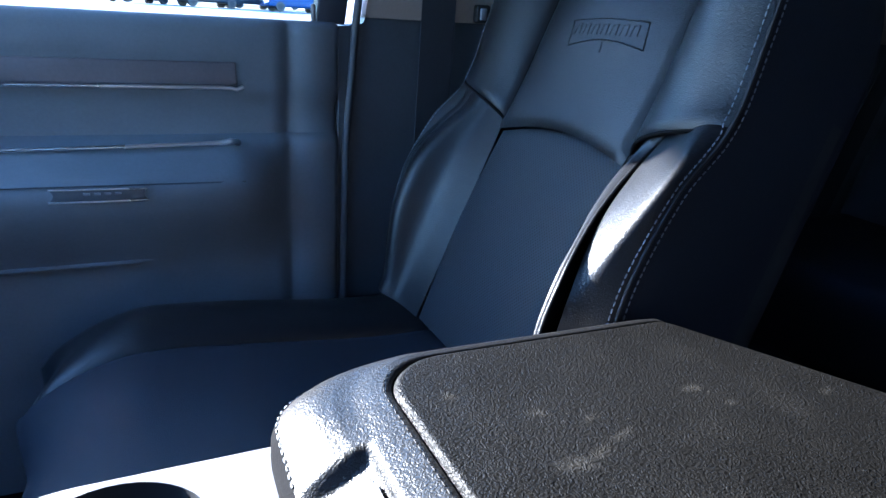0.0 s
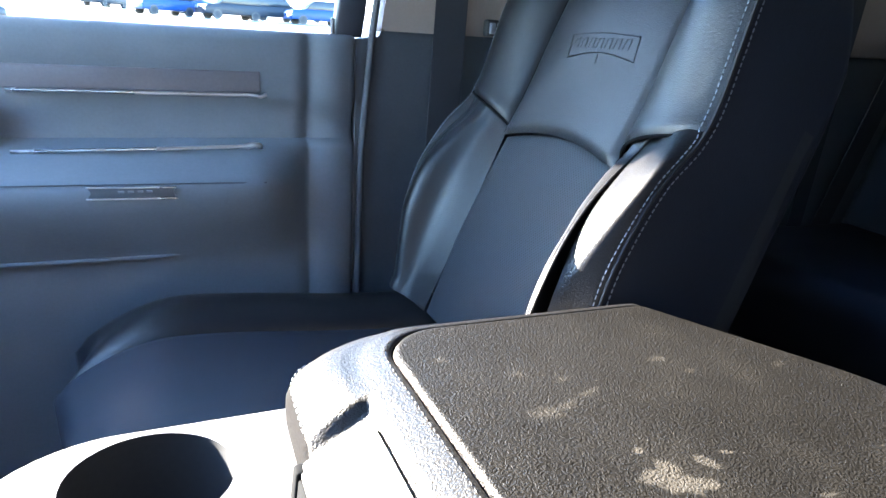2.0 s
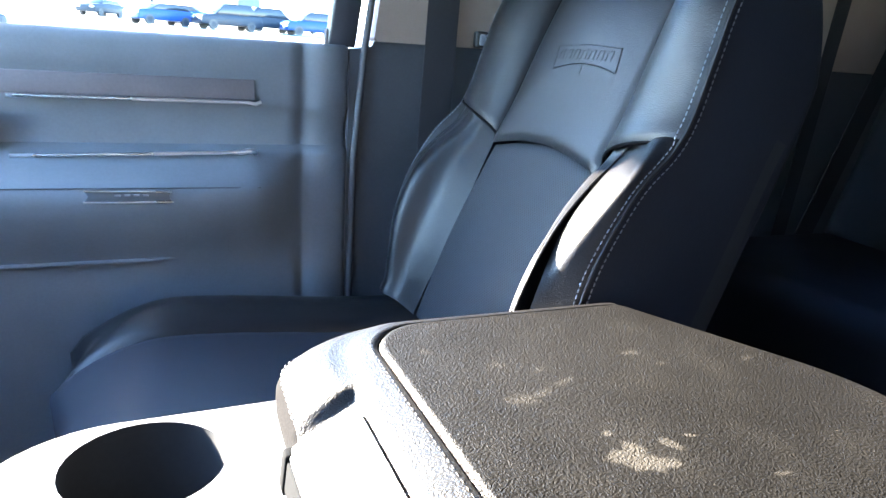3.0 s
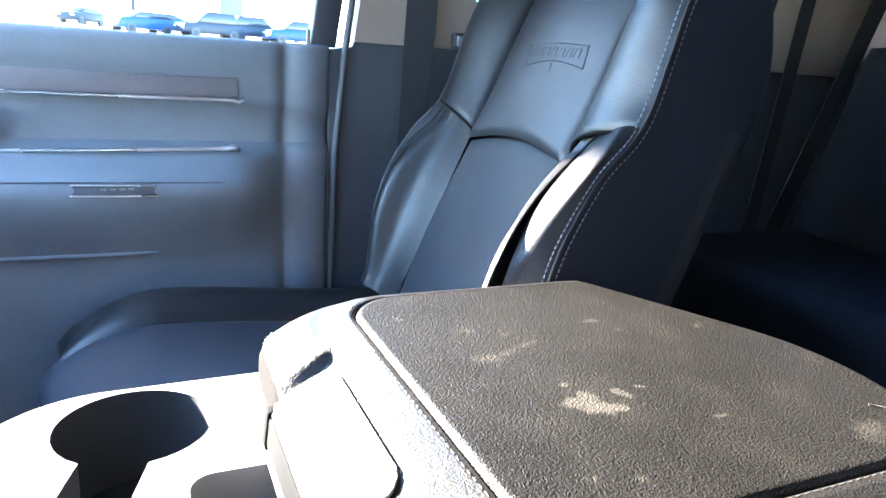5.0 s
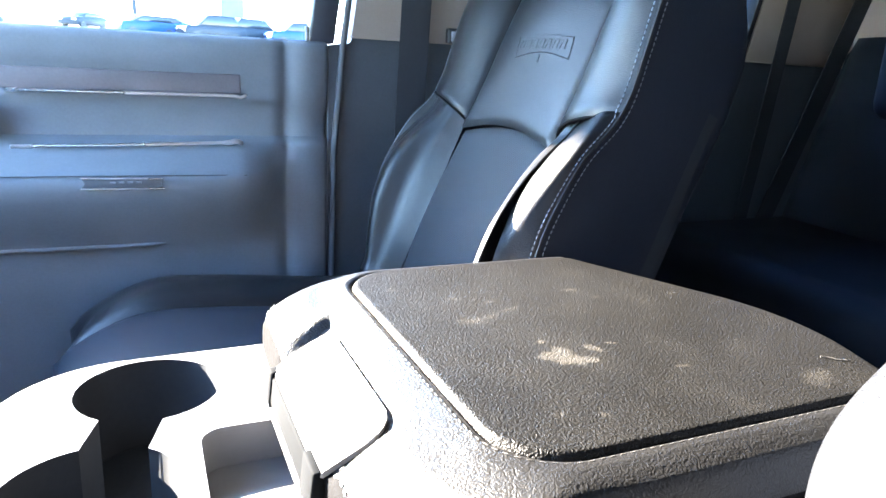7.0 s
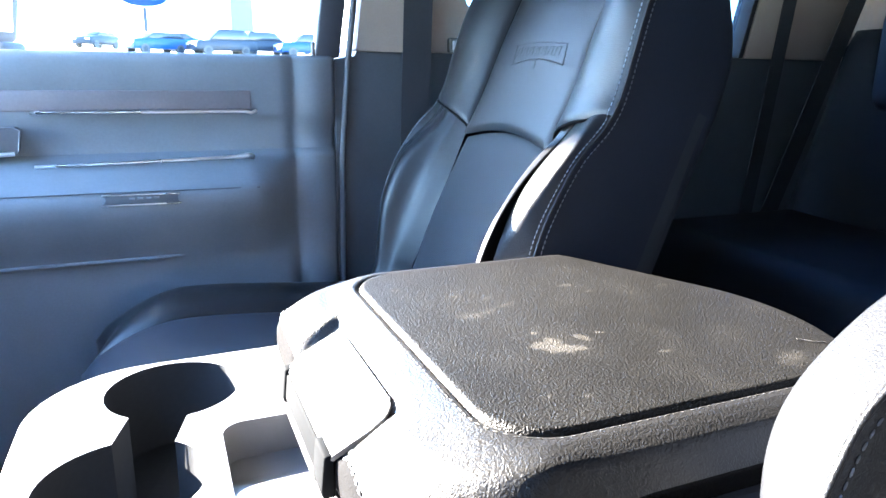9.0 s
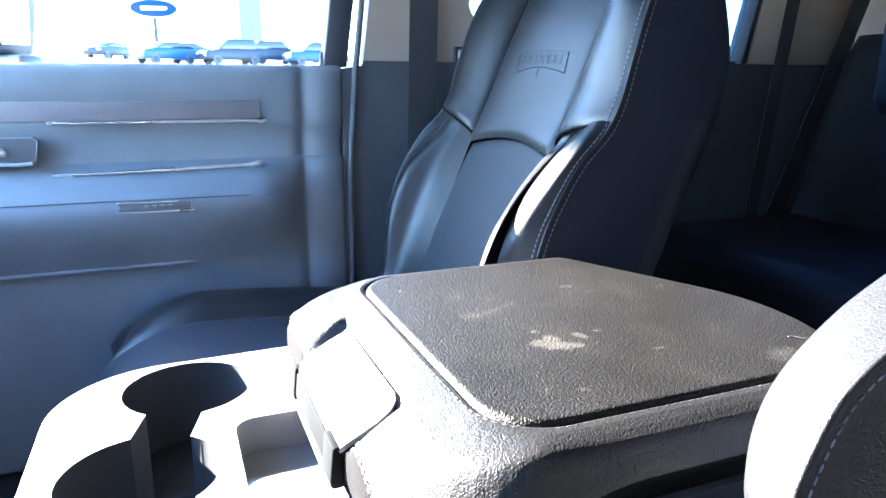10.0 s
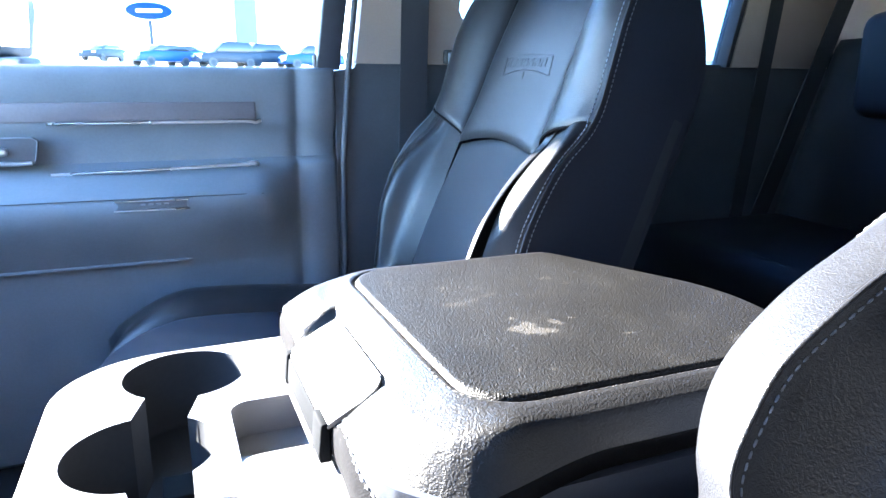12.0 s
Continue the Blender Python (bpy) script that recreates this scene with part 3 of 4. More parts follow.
def front_seat(label, shape):
    """A front seat with lower bolsters of the given shape."""
    seat = thing("front_seat", label, "car seat", group="front seats")
    def upper(s, t):
        u = (s - 0.5) * 2 * HP
        lo, hi = seam_mid(u), 0.545
        h = lo + (hi - lo) * t
        d = 0.012 * math.sin(math.pi * min(1, t * 1.1)) * math.cos(u / HP * 1.2) + pillow(s, t, 2 * HP, hi - lo)
        d += 0.010 * max(0, 1 - t / 0.35) ** 2 - 0.03 * max(0, t - 0.85) / 0.15
        return back_pt(u, h, d)
    part("upper_panel", grid(upper, 36, 44), LEATHER, seat)
    def lower(s, t):
        u = (s - 0.5) * 2 * HP
        hi = seam_mid(u)
        return back_pt(u, hi * t - 0.02 * (1 - t), 0.006 * math.sin(math.pi * t) + pillow(s, t, 2 * HP, hi, 0.0028))
    part("lower_panel", grid(lower, 36, 30), PERFORATED, seat, "perforated black leather panel")
    for side in (-1, 1):
        def up(s, t):
            lo, hi = seam_low(s), 0.545
            h = lo + (hi - lo) * t
            u, d = wing(side, s, h, 0.018)
            return back_pt(u, h, d + pillow(min(s, 0.5), t, 0.16, hi - lo) - 0.02 * smooth(0.8, 1, t))
        part("upper_bolster", grid(up, 26, 44), LEATHER, seat)
        form = FAR if side > 0 and shape is PASSENGER else shape
        for facing, nm in ((False, "lower_bolster"), (True, "bolster_facing")):
            def low(s, t):
                q = 0.70 * s if not facing else 0.70 + 0.30 * s
                hi = seam_low(q) + 0.014
                h = -0.02 + (hi + 0.02) * t
                u, d = bolster(form, h, facing, s)
                return back_pt(side * u, h, d - 0.008 * smooth(hi - 0.014, hi, h) + pillow(s if facing else max(s, 0.5), t, 0.08, hi, 0.0035 if facing else 0.001, 0.005))
            part(nm, grid(low, 36, 54), LEATHER, seat)
        def flank(s, t):
            h = -0.02 + 0.565 * t
            e, w = edge_d(h), wide(h)
            thick = back_d(h)
            d = (e - 0.002) + (thick - e) * s
            u = w - 0.002 + 0.004 * math.sin(s * math.pi) - 0.04 * smooth(0.8, 1, s) ** 2
            return back_pt(side * u, h, d)
        rim = [back_pt(side * bolster(form, h, False, 1)[0], h, bolster(form, h, False, 1)[1] - 0.0012) for h in [0.005 + 0.27 * i / 44 for i in range(45)]]
        part("bolster_welt", tube(rim, 0.0016, 8), LEATHER, seat, "dark welt along the bolster crest")
        trim = [[back_pt(side * (wide(h) + 0.001 + k), h, d) for k, d in ((0.0008, -0.088), (0.0006, -0.098), (-0.0012, -0.108), (-0.004, -0.116))] for h in [0.02 + 0.33 * i / 20 for i in range(21)]]
        part("back_trim", loft(trim, closed=False), TRIMPLASTIC, seat, "dark plastic trim strip along the seat back")
        part("panel_seam", tube([back_pt(side * HP, h, -0.0008) for h in [0.262 + 0.27 * i / 20 for i in range(21)]], 0.0021, 8), EDGEVINYL, seat, "dark seam beside the centre panel")
        sewn = [(wing(side, q, seam_low(q), 0.018), seam_low(q)) for q in [i / 24 for i in range(25)]]
        part("wing_seam", tube([back_pt(u, h - 0.001, d - 0.0035) for (u, d), h in sewn], 0.0018, 8), EDGEVINYL, seat, "dark seam under the upper bolster")
        part("side_panel", grid(flank, 24, 44), SUEDE, seat)
        st = bmesh.new()
        hs = [0.02 + 0.5 * i / 60 for i in range(61)]
        line = []
        for h in hs:
            u, d = wing(side, 0.955, h, 0.018) if h > 0.298 else bolster(form, h, True, 0.93)
            line.append(back_pt(abs(u) * side, h, d + 0.0004))
        stitches(line, 0.0042, 0.0018, 0.0007, st)
        stitches([back_pt(side * (wide(h) - 0.0005), h, edge_d(h) - 0.010) for h in hs], 0.0042, 0.0018, 0.0007, st)
        part("welt", tube([back_pt(side * (wide(h) + 0.0002), h, edge_d(h) - 0.002) for h in hs], 0.0018, 8), RUBBER, seat, "dark welt seam")
        if shape is DRIVER:
            stitches([back_pt(side * bolster(shape, h, False, 0.84)[0], h, bolster(shape, h, False, 0.84)[1] + 0.0004) for h in [0.03 + 0.2 * i / 50 for i in range(51)]], 0.0042, 0.0018, 0.0008, st)
        part("stitching", st, THREAD, seat, "pale grey thread", kind="stuff")
    def shell_back(s, t):
        h = -0.02 + 0.565 * t
        w = wide(h) - 0.042
        thick = back_d(h)
        u = (s - 0.5) * 2 * w
        return back_pt(u, h, thick - 0.012 * math.cos(u / w * math.pi / 2))
    part("back_shell", grid(shell_back, 16, 24), DARKPLASTIC, seat)
    def crown(s, t):
        h = 0.545
        w0 = wide(h)
        u = (s - 0.5) * 2 * w0
        d0, d1 = 0.0, -0.09
        return back_pt(u, h + 0.012 * math.sin(math.pi * t), d0 + (d1 - d0) * t)
    part("crown", grid(crown, 16, 8), LEATHER, seat)
    # headrest on two posts
    for u in (-0.07, 0.07):
        part("headrest_post", tube([back_pt(u, 0.53, -0.045), back_pt(u, 0.64, -0.045)], 0.006), CHROME, seat, "chrome headrest post")
    hr = bmesh.new()
    rings = []
    for i in range(13):
        a = math.pi * i / 12
        hh, k = 0.70 - 0.10 * math.cos(a), max(0.12, math.sin(a) ** 0.4)
        rings.append([back_pt(0.13 * k * math.copysign(abs(math.cos(q)) ** 0.6, math.cos(q)), hh,
                              -0.04 + 0.05 * k * math.copysign(abs(math.sin(q)) ** 0.7, math.sin(q))) for q in (2 * math.pi * j / 24 for j in range(24))])
    part("headrest", loft(rings, bm=hr), LEATHER, seat)
    # cushion
    def cush(y0, y1, z0, rise, x0, nm, mat):
        def f(s, t):
            x = x0 + (0.47 - x0) * t
            y = y0 + (y1 - y0) * s
            front = max(0, 1 - (x - x0) / 0.13)
            z = z0 + rise * math.sin(math.pi * s) - 0.06 * front ** 2 - 0.02 * smooth(0.1, 0.4, x) + pillow(s, t, y1 - y0, 0.5, 0.008, 0.015)
            return (x - 0.012 * math.cos(s * math.pi * 2) * front, y, z)
        rows = [[f(i / 24, j / 36) for i in range(25)] for j in range(37)]
        skirt = lambda p: (max(p[0], x0 + 0.012), min(max(p[1], -0.238), 0.238), p[2] - 0.07)
        rows = [[skirt(row[0])] + row + [skirt(row[-1])] for row in rows]
        rows.insert(0, [(p[0] + 0.004, p[1], p[2] - 0.09) for p in rows[0]])
        part(nm, loft(rows, closed=False), mat, seat)
    cush(-0.13, 0.13, 0.935, 0.004, -0.03, "cushion_panel", SUEDE)
    cush(-0.25, -0.13, 0.935, 0.022, -0.02, "cushion_bolster", LEATHER)
    cush(0.13, 0.25, 0.935, 0.022, -0.02, "cushion_bolster", LEATHER)
    part("cushion_base", box(0.0, 0.52, -0.235, 0.235, 0.74, 0.895, 0.06, 6), LEATHER, seat)
    part("seat_frame", box(0.0, 0.5, -0.2, 0.2, 0.60, 0.75, 0.01), DARKPLASTIC, seat)
    # pressed emblem of plain bars on the backrest
    em = bmesh.new()
    def on(u, h, lift=0.0):
        t = (h - seam_mid(u)) / (0.545 - seam_mid(u))
        s = u / (2 * HP) + 0.5
        return upper(s, t) + Vector((-CR, 0, SR)) * lift
    tube([on(u, h, 0.0) for u, h in ((0.047, 0.364), (0.055, 0.394), (-0.012, 0.396), (-0.076, 0.393), (-0.083, 0.364))], 0.0009, 6, em)
    tube([on(0.047 - 0.130 * i / 16, 0.364 + 0.008 * math.sin(math.pi * i / 16), 0.0001) for i in range(17)], 0.0010, 6, em)
    for i in range(7):
        u = 0.038 - 0.0165 * i
        tube([on(u - 0.005, 0.377, 0.0), on(u - 0.004, 0.389, 0.0), on(u + 0.004, 0.389, 0.0), on(u + 0.005, 0.377, 0.0)], 0.0008, 6, em)
    tube([on(-0.016, 0.369, 0.0), on(-0.018, 0.358, 0.0)], 0.0008, 6, em)
    part("emblem", em, LEATHER, seat, "pressed leather emblem of plain bars")
    return seat

seat = front_seat("black leather front seat with grey double stitching", PASSENGER)
seat.location = (0, 0.438, 0)
driver = front_seat("black leather driver seat with sunlit inner bolster", DRIVER)
driver.matrix_basis = pose(0.316, -0.472, 1.088, 0, 14.2, 2.1) @ pose(-0.4, 0, -1.05)

# ---- centre console ----
console = thing("centre_console", "silver-topped centre console with two cup holders", "console")
# lid loops
def lid_loop(x0, x1, yn, y, bow, rf, rr, n=10, near=None):
    pts = rounded([(x0, -yn), (x1 - bow * 0.45, -yn), (x1, -0.04), (x1 - bow, y), (x0, y)], [near or rf, rr, 0.16, rr, rf], n)
    out = []
    m = len(pts)
    for i in range(m):
        a, b = Vector(pts[i]), Vector(pts[(i + 1) % m])
        k = 24 if (b - a).length > 0.12 else (8 if (b - a).length > 0.02 else 1)
        out += [a.lerp(b, j / k) for j in range(k)]
    return out
def resample(loop, n):
    """Evenly many points by angle about the lid's middle, so that loops match."""
    c = Vector((0.36, 0.0))
    out = []
    for i in range(n):
        ang = 2 * math.pi * i / n
        d = Vector((math.cos(ang), math.sin(ang)))
        best = None
        for a, b in zip(loop, loop[1:] + loop[:1]):
            e = b - a
            den = d.x * e.y - d.y * e.x
            if abs(den) < 1e-12:
                continue
            w = a - c
            t = (w.x * e.y - w.y * e.x) / den
            s = (w.x * d.y - w.y * d.x) / den
            if t > 0 and -1e-6 <= s <= 1 + 1e-6 and (best is None or t > best):
                best = t
        out.append(c + d * best)
    return out
NL = 800
INNER = resample(lid_loop(0.228, 0.542, 0.152, 0.152, 0.088, 0.042, 0.012), NL)
OUTER = resample(lid_loop(0.163, 0.552, 0.187, 0.187, 0.085, 0.050, 0.03, near=0.075), NL)
def pad_top(x):
    """The latch pad slopes down to the front."""
    return 1.0855 - 0.62 * max(0.0, 0.203 - x)
def lid_skin(a, zs, zf):
    ring = []
    for p, q in zip(INNER, OUTER):
        v = p.lerp(q, a)
        front = smooth(0.235, 0.172, q.x)
        if 0 <= a <= 1:
            zs = float(np.interp(a, *zip(*SIDE_Z))) + (float(np.interp(a, *zip(*FARSIDE_Z))) - float(np.interp(a, *zip(*SIDE_Z)))) * smooth(-0.02, 0.02, q.y)
        z = zs + (zf - zs) * front - 0.012 * smooth(0.452, 0.475, v.x)
        z += 0.006 * smooth(0.08, 0.15, q.y) * front * smooth(0.3, 0.75, a)
        z -= 0.020 * smooth(-0.085, -0.15, q.y) * smooth(0.5, 1.0, a) * smooth(0.30, 0.19, q.x)
        dip = smooth(0.2065, 0.2025, v.x) * smooth(-0.079, -0.071, v.y) * smooth(0.087, 0.076, v.y)
        ring.append((v.x, v.y, z + (min(z, pad_top(v.x) - 0.004) - z) * dip))
    return ring
FARSIDE_Z = [(0.0, 1.0962), (0.02, 1.0975), (0.06, 1.0982), (0.2, 1.0978), (0.4, 1.0945), (0.6, 1.0892), (0.8, 1.0815), (0.93, 1.0728), (0.965, 1.069), (1.0, 1.062)]
SIDE_Z = [(0.0, 1.0962), (0.02, 1.0974), (0.06, 1.0980), (0.2, 1.0980), (0.4, 1.0966), (0.6, 1.0944), (0.68, 1.0918), (0.76, 1.0880), (0.84, 1.0838), (0.93, 1.0785), (0.965, 1.0755), (1.0, 1.070)]
FRONT_Z = [(0.0, 1.0962), (0.02, 1.0972), (0.06, 1.0978), (0.2, 1.0945), (0.38, 1.0895), (0.5, 1.086), (0.62, 1.0812), (0.82, 1.072), (0.93, 1.0655), (0.965, 1.0615), (1.0, 1.055)]
RINGS = [(-0.03, 1.090, 1.090)] + [(a, float(np.interp(a, *zip(*SIDE_Z))), float(np.interp(a, *zip(*FRONT_Z)))) for a in
         [0.0, 0.02, 0.06] + [0.09 + 0.0225 * i for i in range(38)] + [0.945, 0.965, 0.985, 1.0]]
RINGS += [(1.004, 1.066, 1.047), (1.0, 1.0635, 1.040), (0.985, 1.0625, 1.034), (0.965, 1.062, 1.031)]
TOP = [r for r in RINGS[:-4] if r[0] <= 0.945]
lid = part("lid", loft([lid_skin(*r) for r in TOP], cap=False), LIDSKIN, console, "black leather armrest lid border")
part("lid_edge", loft([lid_skin(*r) for r in RINGS[len(TOP) - 1:]], cap=False), EDGEVINYL, lid, "dull black vinyl edge below the sewn border")
def inset(k):
    e = (1 - k)
    c = Vector((0.38, 0.0))
    return [(c.x + (p.x - c.x) * k, c.y + (p.y - c.y) * k, 1.100 - (0.005 * max(0, 1 - (e - 0.006) / 0.022) ** 2)) for p in INNER]
bm = loft([inset(k) for k in (0.996, 0.993, 0.987, 0.98, 0.97, 0.96, 0.945, 0.9, 0.8, 0.6, 0.4, 0.2, 0.05)], cap=False)
bm.verts.ensure_lookup_table()
bm.faces.new(bm.verts[-NL:])
part("inset_welt", tube([(*INNER[i].lerp(OUTER[i], 0.004), 1.0948) for i in list(range(0, NL, 4)) + [0]], 0.0013, 6), EDGEVINYL, lid, "thin welt in the inset seam")
part("inset_panel", bm, VINYL, lid, "dusty scuffed black vinyl top")
st = bmesh.new()
turn = [i for i in range(NL // 16, NL - NL // 16) if INNER[i].x < 0.445]
stitches([(*INNER[i].lerp(OUTER[i], 0.07), 1.0980) for i in turn], 0.0034, 0.0026, 0.0003, st)
st2 = bmesh.new()
edge = lid_skin(0.945, 1.0765, 1.0642)
far_run = [p for p in edge if p[0] < 0.20 and p[1] > 0.086]
near_run = [p for p in edge if p[0] < 0.190 and p[1] < -0.073]
for run in (far_run, near_run):
    stitches([(x - 0.0004, y, z + 0.0003) for x, y, z in run], 0.0036, 0.003, 0.0007, st2)
for run in (far_run, near_run):
    part("edge_welt", tube([(x + 0.004, y * 0.985, z + 0.0022) for x, y, z in run], 0.0016, 8), LIDSKIN, lid, "dark welt along the lid edge")
part("edge_stitching", st2, THREAD, lid, "pale grey thread", kind="stuff")
part("inset_stitching", st, LIDTHREAD, lid, "pale grey thread", kind="stuff")
# a lint thread on the lid
tagged(part("lint_thread", tube([(0.484 + 0.0035 * i, -0.104 - 0.003 * i + 0.0012 * math.sin(i * 2.1), 1.1008) for i in range(5)], 0.00045, 5), LIDTHREAD), "short pale lint thread lying on the lid", "lint")
# lid skirt and console body
part("skirt", loft([[(0.36 + (q.x - 0.36) * k, q.y * k, z) for q in OUTER] for k, z in ((0.98, 1.058), (0.975, 1.034), (0.965, 1.03), (0.96, 0.70))]), DARKPLASTIC, console, "dark plastic console body")
# latch
bm = prism(rounded([(0.1590, -0.066), (0.2005, -0.071), (0.2005, 0.074), (0.1590, 0.070)], [0.003, 0.014, 0.014, 0.003], 6), "z", -0.004, 0.0, 0.0015)
for v in bm.verts:
    v.co.z += pad_top(v.co.x)
latch = part("latch", bm, SILVER, lid, "satin silver latch pad")
bm = prism([(0.1595, 1.0562), (0.1572, 1.0555), (0.1555, 1.038), (0.1560, 1.034), (0.1610, 1.034)], "y", -0.040, 0.062, 0.001)
part("latch_paddle", bm, PADDLE, latch, "grey latch paddle")
for lo, hi in ((-0.066, -0.0405), (0.0625, 0.073)):
    bm = prism([(0.1630, 1.0595), (0.1562, 1.0590), (0.1540, 1.036), (0.1550, 1.031), (0.1630, 1.031)], "y", lo, hi, 0.0015)
    part("latch_end", bm, PADDLE, latch, "grey latch end cap")
part("latch_lip", box(0.1545, 0.1640, -0.040, 0.062, 1.0275, 1.0335, 0.001), SILVER, latch, "satin silver lip under the paddle")
# tray with cup wells
TZ = 1.027
TRAY = rounded([(-0.028, -0.17), (0.02, -0.19), (0.125, -0.19), (0.155, -0.150), (0.30, -0.150), (0.30, 0.193), (-0.024, 0.184)], [0.03, 0.04, 0.01, 0.01, 0.005, 0.005, 0.085], 12)
CUP_A, CUP_B, CUP_R = Vector((0.077, 0.131)), Vector((0.043, 0.004)), 0.0515
CUP_C = Vector((0.077, -0.123))
def well_outline():
    """Three round wells joined by two channels, as one outline."""
    half = 0.021
    a0 = math.asin(half / CUP_R)
    def arc(c, a, b, n):
        return [c + Vector((math.cos(a + (b - a) * i / n), math.sin(a + (b - a) * i / n))) * CUP_R for i in range(n + 1)]
    ab, cb = CUP_A - CUP_B, CUP_C - CUP_B
    ta, tc = math.atan2(ab.y, ab.x), math.atan2(cb.y, cb.x)
    return (arc(CUP_A, ta - math.pi + a0, ta + math.pi - a0, 30) + arc(CUP_B, ta + a0, tc + 2 * math.pi - a0, 24)
            + arc(CUP_C, tc - math.pi + a0, tc + math.pi - a0, 30) + arc(CUP_B, tc + a0, ta - a0, 10))
WELL = well_outline()
POCKET = [Vector(p) for p in rounded([(0.107, -0.040), (0.175, -0.040), (0.175, 0.056), (0.107, 0.056)], [0.004, 0.004, 0.004, 0.016], 6)]
bm = bmesh.new()
loops = []
for pts in ([Vector(p) for p in TRAY], WELL, POCKET):
    vs = [bm.verts.new((p.x, p.y, TZ)) for p in pts]
    loops.append([bm.edges.new((vs[i], vs[(i + 1) % len(vs)])) for i in range(len(vs))])
bmesh.ops.triangle_fill(bm, use_beauty=True, use_dissolve=False, edges=[e for l in loops for e in l])
# rolled rims and outer skirt
def drop(pts, steps):
    rings = []
    for k, z in steps:
        n = len(pts)
        ring = []
        for i in range(n):
            t = (pts[(i + 1) % n] - pts[i - 1]).normalized()
            ring.append((pts[i].x + t.y * k, pts[i].y - t.x * k, z))
        rings.append(ring)
    return rings
loft(drop([Vector(p) for p in TRAY], ((0, TZ), (0.003, TZ - 0.001), (0.0045, TZ - 0.004), (0.005, TZ - 0.012), (0.0, TZ - 0.06), (-0.02, 0.7))), cap=False, bm=bm)
bmesh.ops.remove_doubles(bm, verts=bm.verts[:], dist=0.00005)
part("tray", bm, SILVER, console, "satin silver console top")
bm = bmesh.new()
loft(drop(WELL, ((0, TZ), (0.0, TZ - 0.075), (-0.002, TZ - 0.078))), cap=False, bm=bm)
well = part("cup_well", bm, WELLPLASTIC, console, "dark cup holder wells joined by a channel")
# separate floor of the wells, with the haze put into its colour
bm = bmesh.new()
loft(drop(WELL, ((0.001, TZ - 0.082), (0.001, TZ - 0.077), (-0.001, TZ - 0.076))), cap=True, bm=bm)
part("mat", bm, WELLFLOOR, well, "paler well floor standing in for haze")
part("cup_flap", box(0.054, 0.078, 0.000, 0.030, 0.984, 0.988, 0.001), PADDLE, console, "small grey cup holder flap")
bm = bmesh.new()
def scoop(s, t):
    x, y = 0.107 + 0.068 * s, -0.040 + 0.096 * t
    return (x, y, TZ - 0.0005 - 0.030 * smooth(0, 0.75, t))
grid(scoop, 12, 16, bm=bm)
part("finger_scoop", bm, SILVER, console, "silver finger scoop")
bm = bmesh.new()
rows = [[(p.x, p.y, TZ), (p.x, p.y, TZ - 0.0005 - 0.030 * smooth(0, 0.75, (p.y + 0.04) / 0.096))] for p in POCKET]
loft(rows + rows[:1], closed=False, bm=bm)
part("scoop_wall", bm, SILVER, console)

# ---- rear bench ----
bench = thing("rear_bench", "black leather rear bench seat", "car seat")
part("cushion", box(1.0, 1.5, -0.74, 0.74, 0.82, 0.98, 0.05, 4), BENCHLEATHER, bench)
part("bench_base", box(1.05, 1.5, -0.70, 0.70, 0.60, 0.83, 0.02), DARKPLASTIC, bench)
for y0, y1 in ((-0.74, -0.26), (-0.25, 0.25), (0.26, 0.74)):
    def f(s, t):
        h = 0.92 + 0.46 * t
        y = y0 + (y1 - y0) * s
        return (1.42 + (h - 0.92) * 0.33 - 0.04 * math.sin(math.pi * s) ** 0.5 - pillow(s, t, y1 - y0, 0.46, 0.03, 0.05), y, h)
    part("backrest", grid(f, 20, 20), BENCHLEATHER, bench)
part("backrest_shell", prism([(1.45, 0.70), (1.64, 0.70), (1.645, 1.34), (1.60, 1.37), (1.57, 1.34)], "y", -0.74, 0.74, 0.004), BENCHLEATHER, bench)

for y in (-0.40, 0.40):
    part("headrest", box(1.40, 1.50, y - 0.15, y + 0.15, 1.21, 1.42, 0.035, 4), BENCHLEATHER, bench)

# ---- outside ----
def car(paint, label, tall):
    c = thing("parked_car", label, "car", group="cars in the lot")
    L, W = 4.8, 1.85
    prof = [(-2.4, 0.35), (-2.35, 0.85), (-2.2, 1.0), (-1.2, 1.08), (1.9, 1.10), (2.3, 1.0), (2.4, 0.6), (2.38, 0.35)]
    part("body", prism(prof, "y", -W / 2, W / 2, 0.06), paint, c)
    cab = [(-1.3, 1.06), (-0.55, tall), (1.5, tall), (2.1, 1.06)]
    part("cabin", prism(cab, "y", -W / 2 + 0.12, W / 2 - 0.12, 0.05), DARKGLASS, c, "dark glazed cabin")
    part("roof", box(-0.6, 1.55, -W / 2 + 0.14, W / 2 - 0.14, tall - 0.03, tall + 0.03, 0.03), paint, c)
    for x in (-1.5, 1.45):
        for y in (-W / 2 + 0.1, W / 2 - 0.1):
            w = part("wheel", tube([(x, y - 0.11, 0.34), (x, y + 0.11, 0.34)], 0.34, 20), RUBBER, c, "black tyre")
            part("rim", tube([(x, y - 0.12, 0.34), (x, y + 0.12, 0.34)], 0.2, 16), PAINT_DARK, w)
    for y in (-0.65, 0.65):
        part("headlight", box(-2.41, -2.33, y - 0.2, y + 0.2, 0.72, 0.86, 0.02), CHROME, c, "clear headlight")
    return c
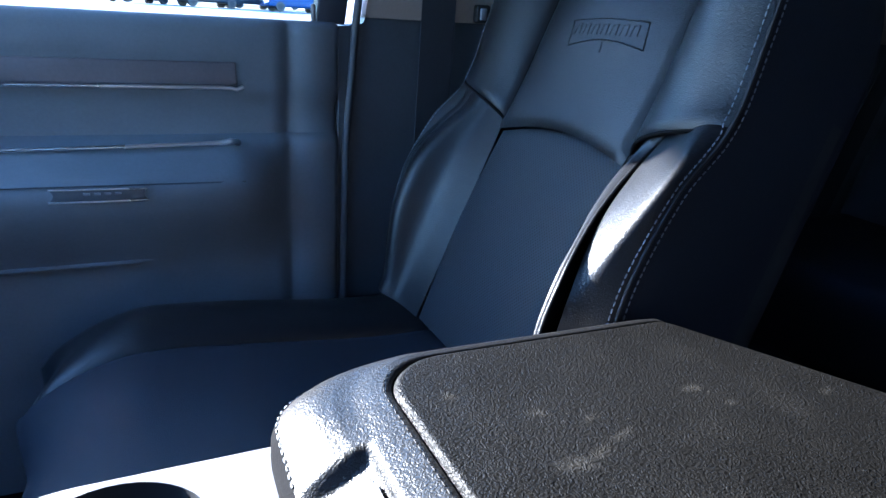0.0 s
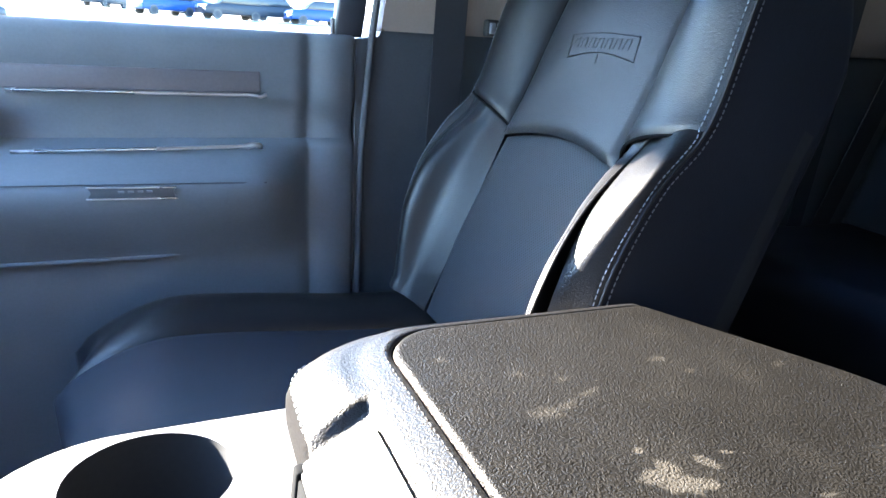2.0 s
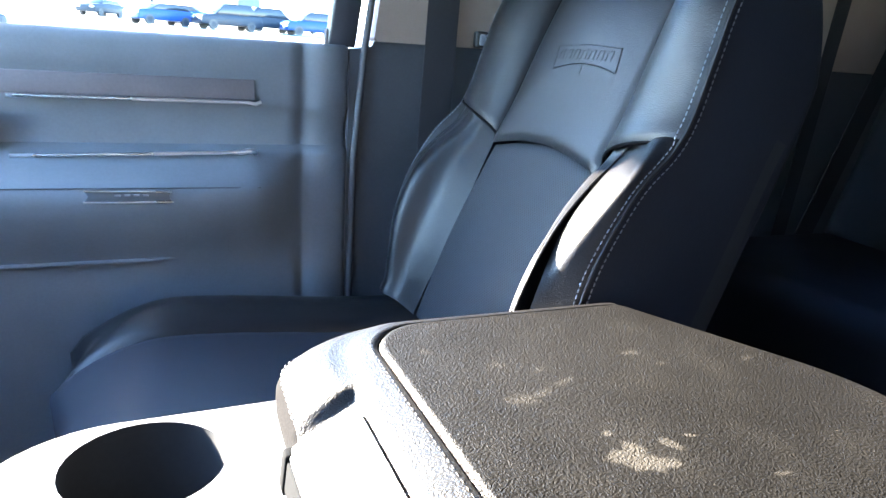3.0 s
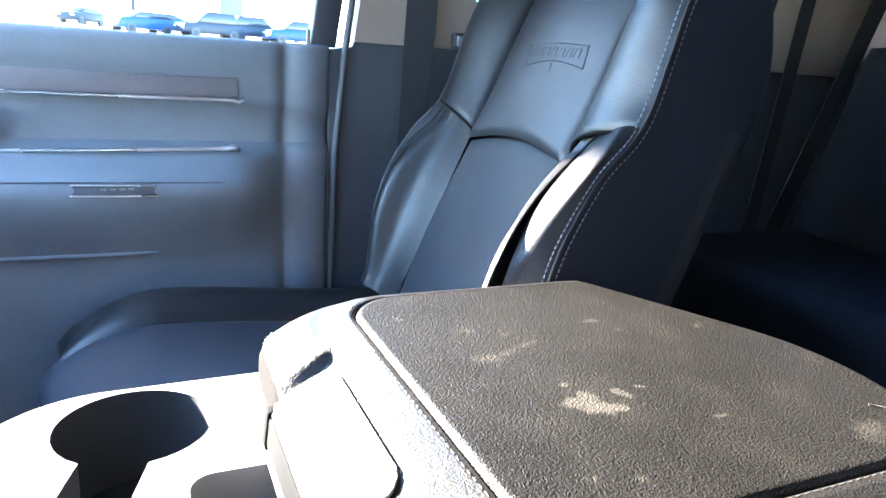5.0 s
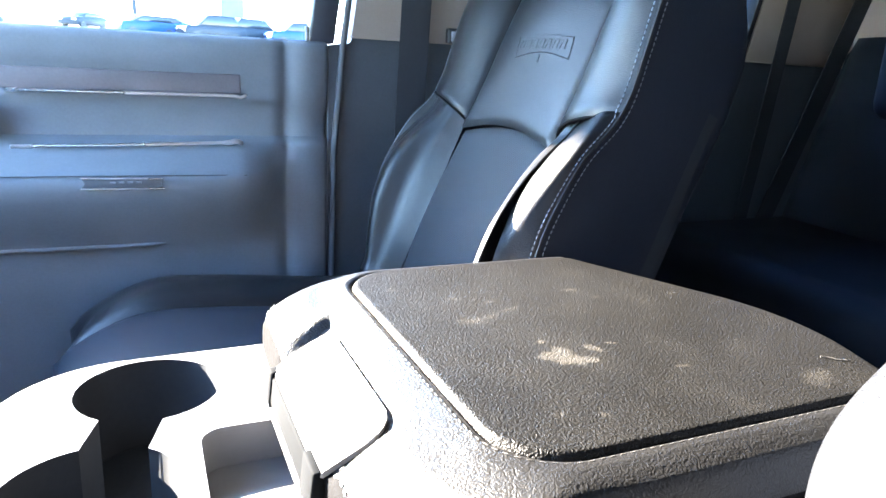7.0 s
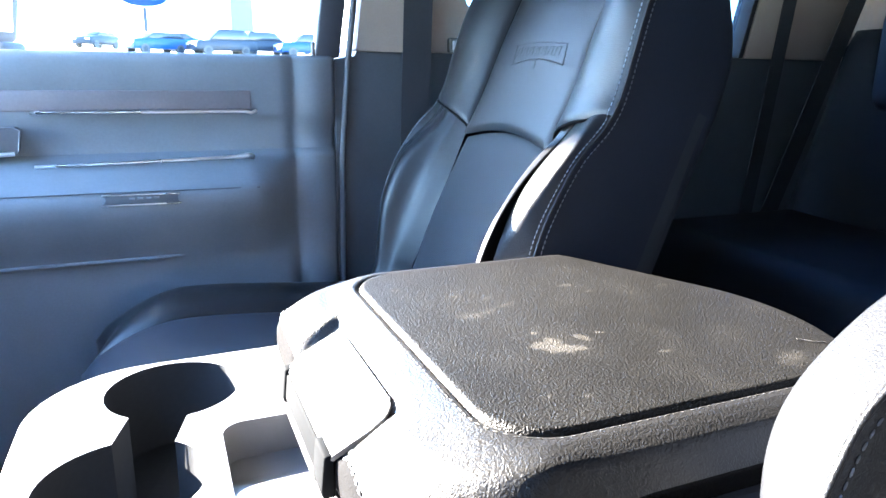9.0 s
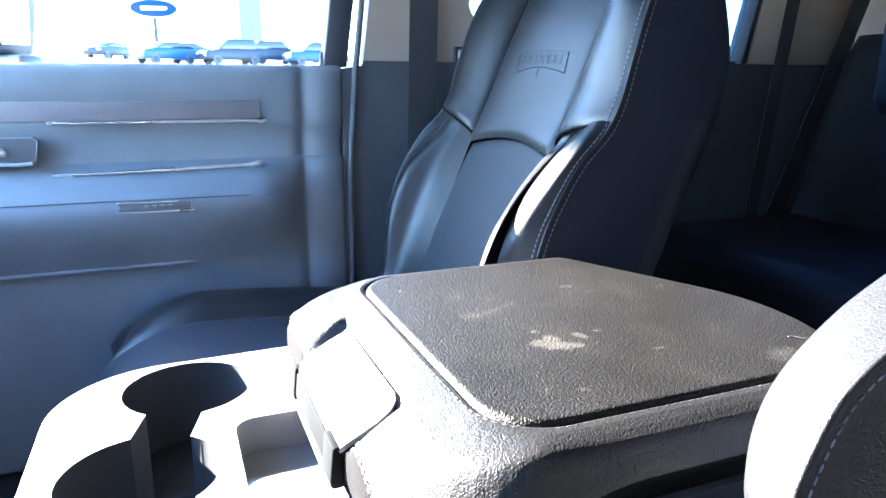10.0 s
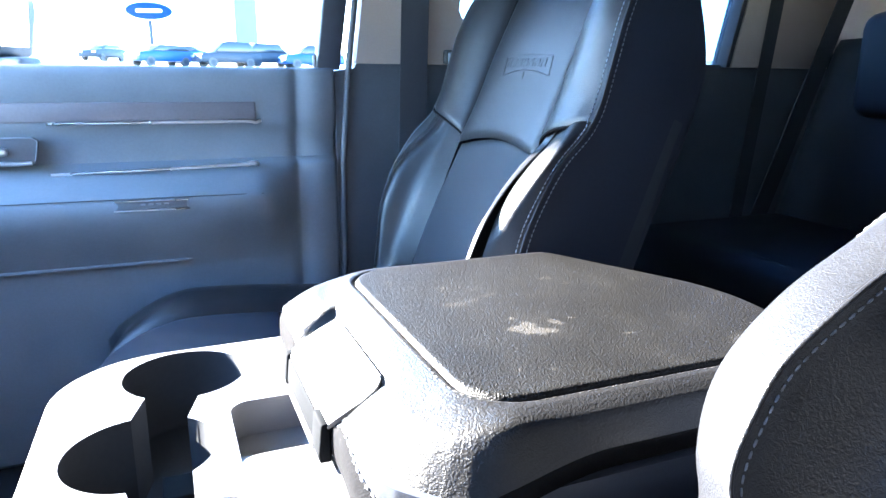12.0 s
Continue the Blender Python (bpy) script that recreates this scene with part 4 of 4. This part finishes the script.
LOTS = [(PAINT_BLUE, "bright blue car parked on the lot", 1.5, (0.6, 56.0), 35), (PAINT_DARK, "dark parked suv on the lot", 1.8, (5.2, 55.0), 20), (PAINT_DARK, "dark parked suv on the lot", 1.75, (8.6, 57.0), 200),
        (PAINT_DARK, "dark van parked on the lot", 2.0, (7.0, 70.0), 15), (PAINT_BLUE, "blue car parked far off on the lot", 1.5, (3.0, 66.0), 150),
        (PAINT_DARK, "dark car parked at the row end", 1.6, (13.6, 62.0), 30), (PAINT_BLUE, "blue parked pickup on the lot", 1.7, (11.4, 54.0), 10), (PAINT_DARK, "dark parked car far off", 1.45, (-4.2, 72.0), 60)]
for paint, label, tall, (x, y), turn in LOTS:
    c = car(paint, label, tall)
    c.matrix_basis = pose(x, y, GRADE * (y - 1), 0, 0, turn)
sign = thing("dealer_sign", "blue oval sign with pale border on a pole", "sign")
oval = lambda a, b, n=40: [(a * math.cos(2 * math.pi * i / n), b * math.sin(2 * math.pi * i / n)) for i in range(n)]
part("border", prism(oval(1.78, 0.72), "y", -0.16, 0.16, 0.02), STEEL, sign, "pale metal border")
part("face", prism(oval(1.68, 0.63), "y", -0.20, 0.20, 0.01), SIGNBLUE, sign, "blue oval face")
part("bar", prism(rounded([(-0.95, -0.16), (0.95, -0.10), (0.95, 0.16), (-0.95, 0.12)], 0.09, 4), "y", -0.23, -0.19, 0.0), PAINT_WHITE, sign, "plain white bar")
part("pole", box(-0.14, 0.16, -0.14, 0.14, -4.2, -0.6, 0.02), PAINT_DARK, sign, "dark sign pole")
sign.location = (0.05, 60, 6.35)
pylon = thing("pylon", "tall pale pylon behind the parked cars", "pylon")
part("column", box(-0.95, 0.95, -0.3, 0.3, 0, 14, 0.03), PALE, pylon)
part("cap", box(-1.05, 1.05, -0.4, 0.4, 14, 14.3, 0.03), PALE, pylon)
pylon.location = (7.8, 64, GRADE * 63)
for x, y, turn in ((26, 3.2, 85), (34, 6.5, 95)):
    c = car(PAINT_DARK, "dark car parked behind the truck", 1.7)
    c.matrix_basis = pose(x, y, GRADE * (y - 1), 0, 0, turn)
mirror = thing("side_mirror", "dark towing side mirror beside the door window", "mirror")
part("housing", prism([(-0.025, 1.315), (0.060, 1.315), (0.070, 1.40), (0.070, 1.74), (-0.070, 1.74), (-0.072, 1.60), (-0.020, 1.56)], "x", -0.055, 0.0, 0.012), DARKPLASTIC, mirror)
part("mirror_glass", prism([(-0.010, 1.335), (0.046, 1.335), (0.054, 1.40), (0.054, 1.725), (-0.056, 1.725), (-0.058, 1.61), (-0.008, 1.57)], "x", -0.002, 0.0015), MIRROR, mirror, "bright mirror glass")
mirror.matrix_basis = pose(-0.1705, 1.018, 0, 0, 0, -41)
arm = part("arm", box(-0.14, 0.05, -0.02, 0.03, 1.288, 1.316, 0.008), DARKPLASTIC, mirror)
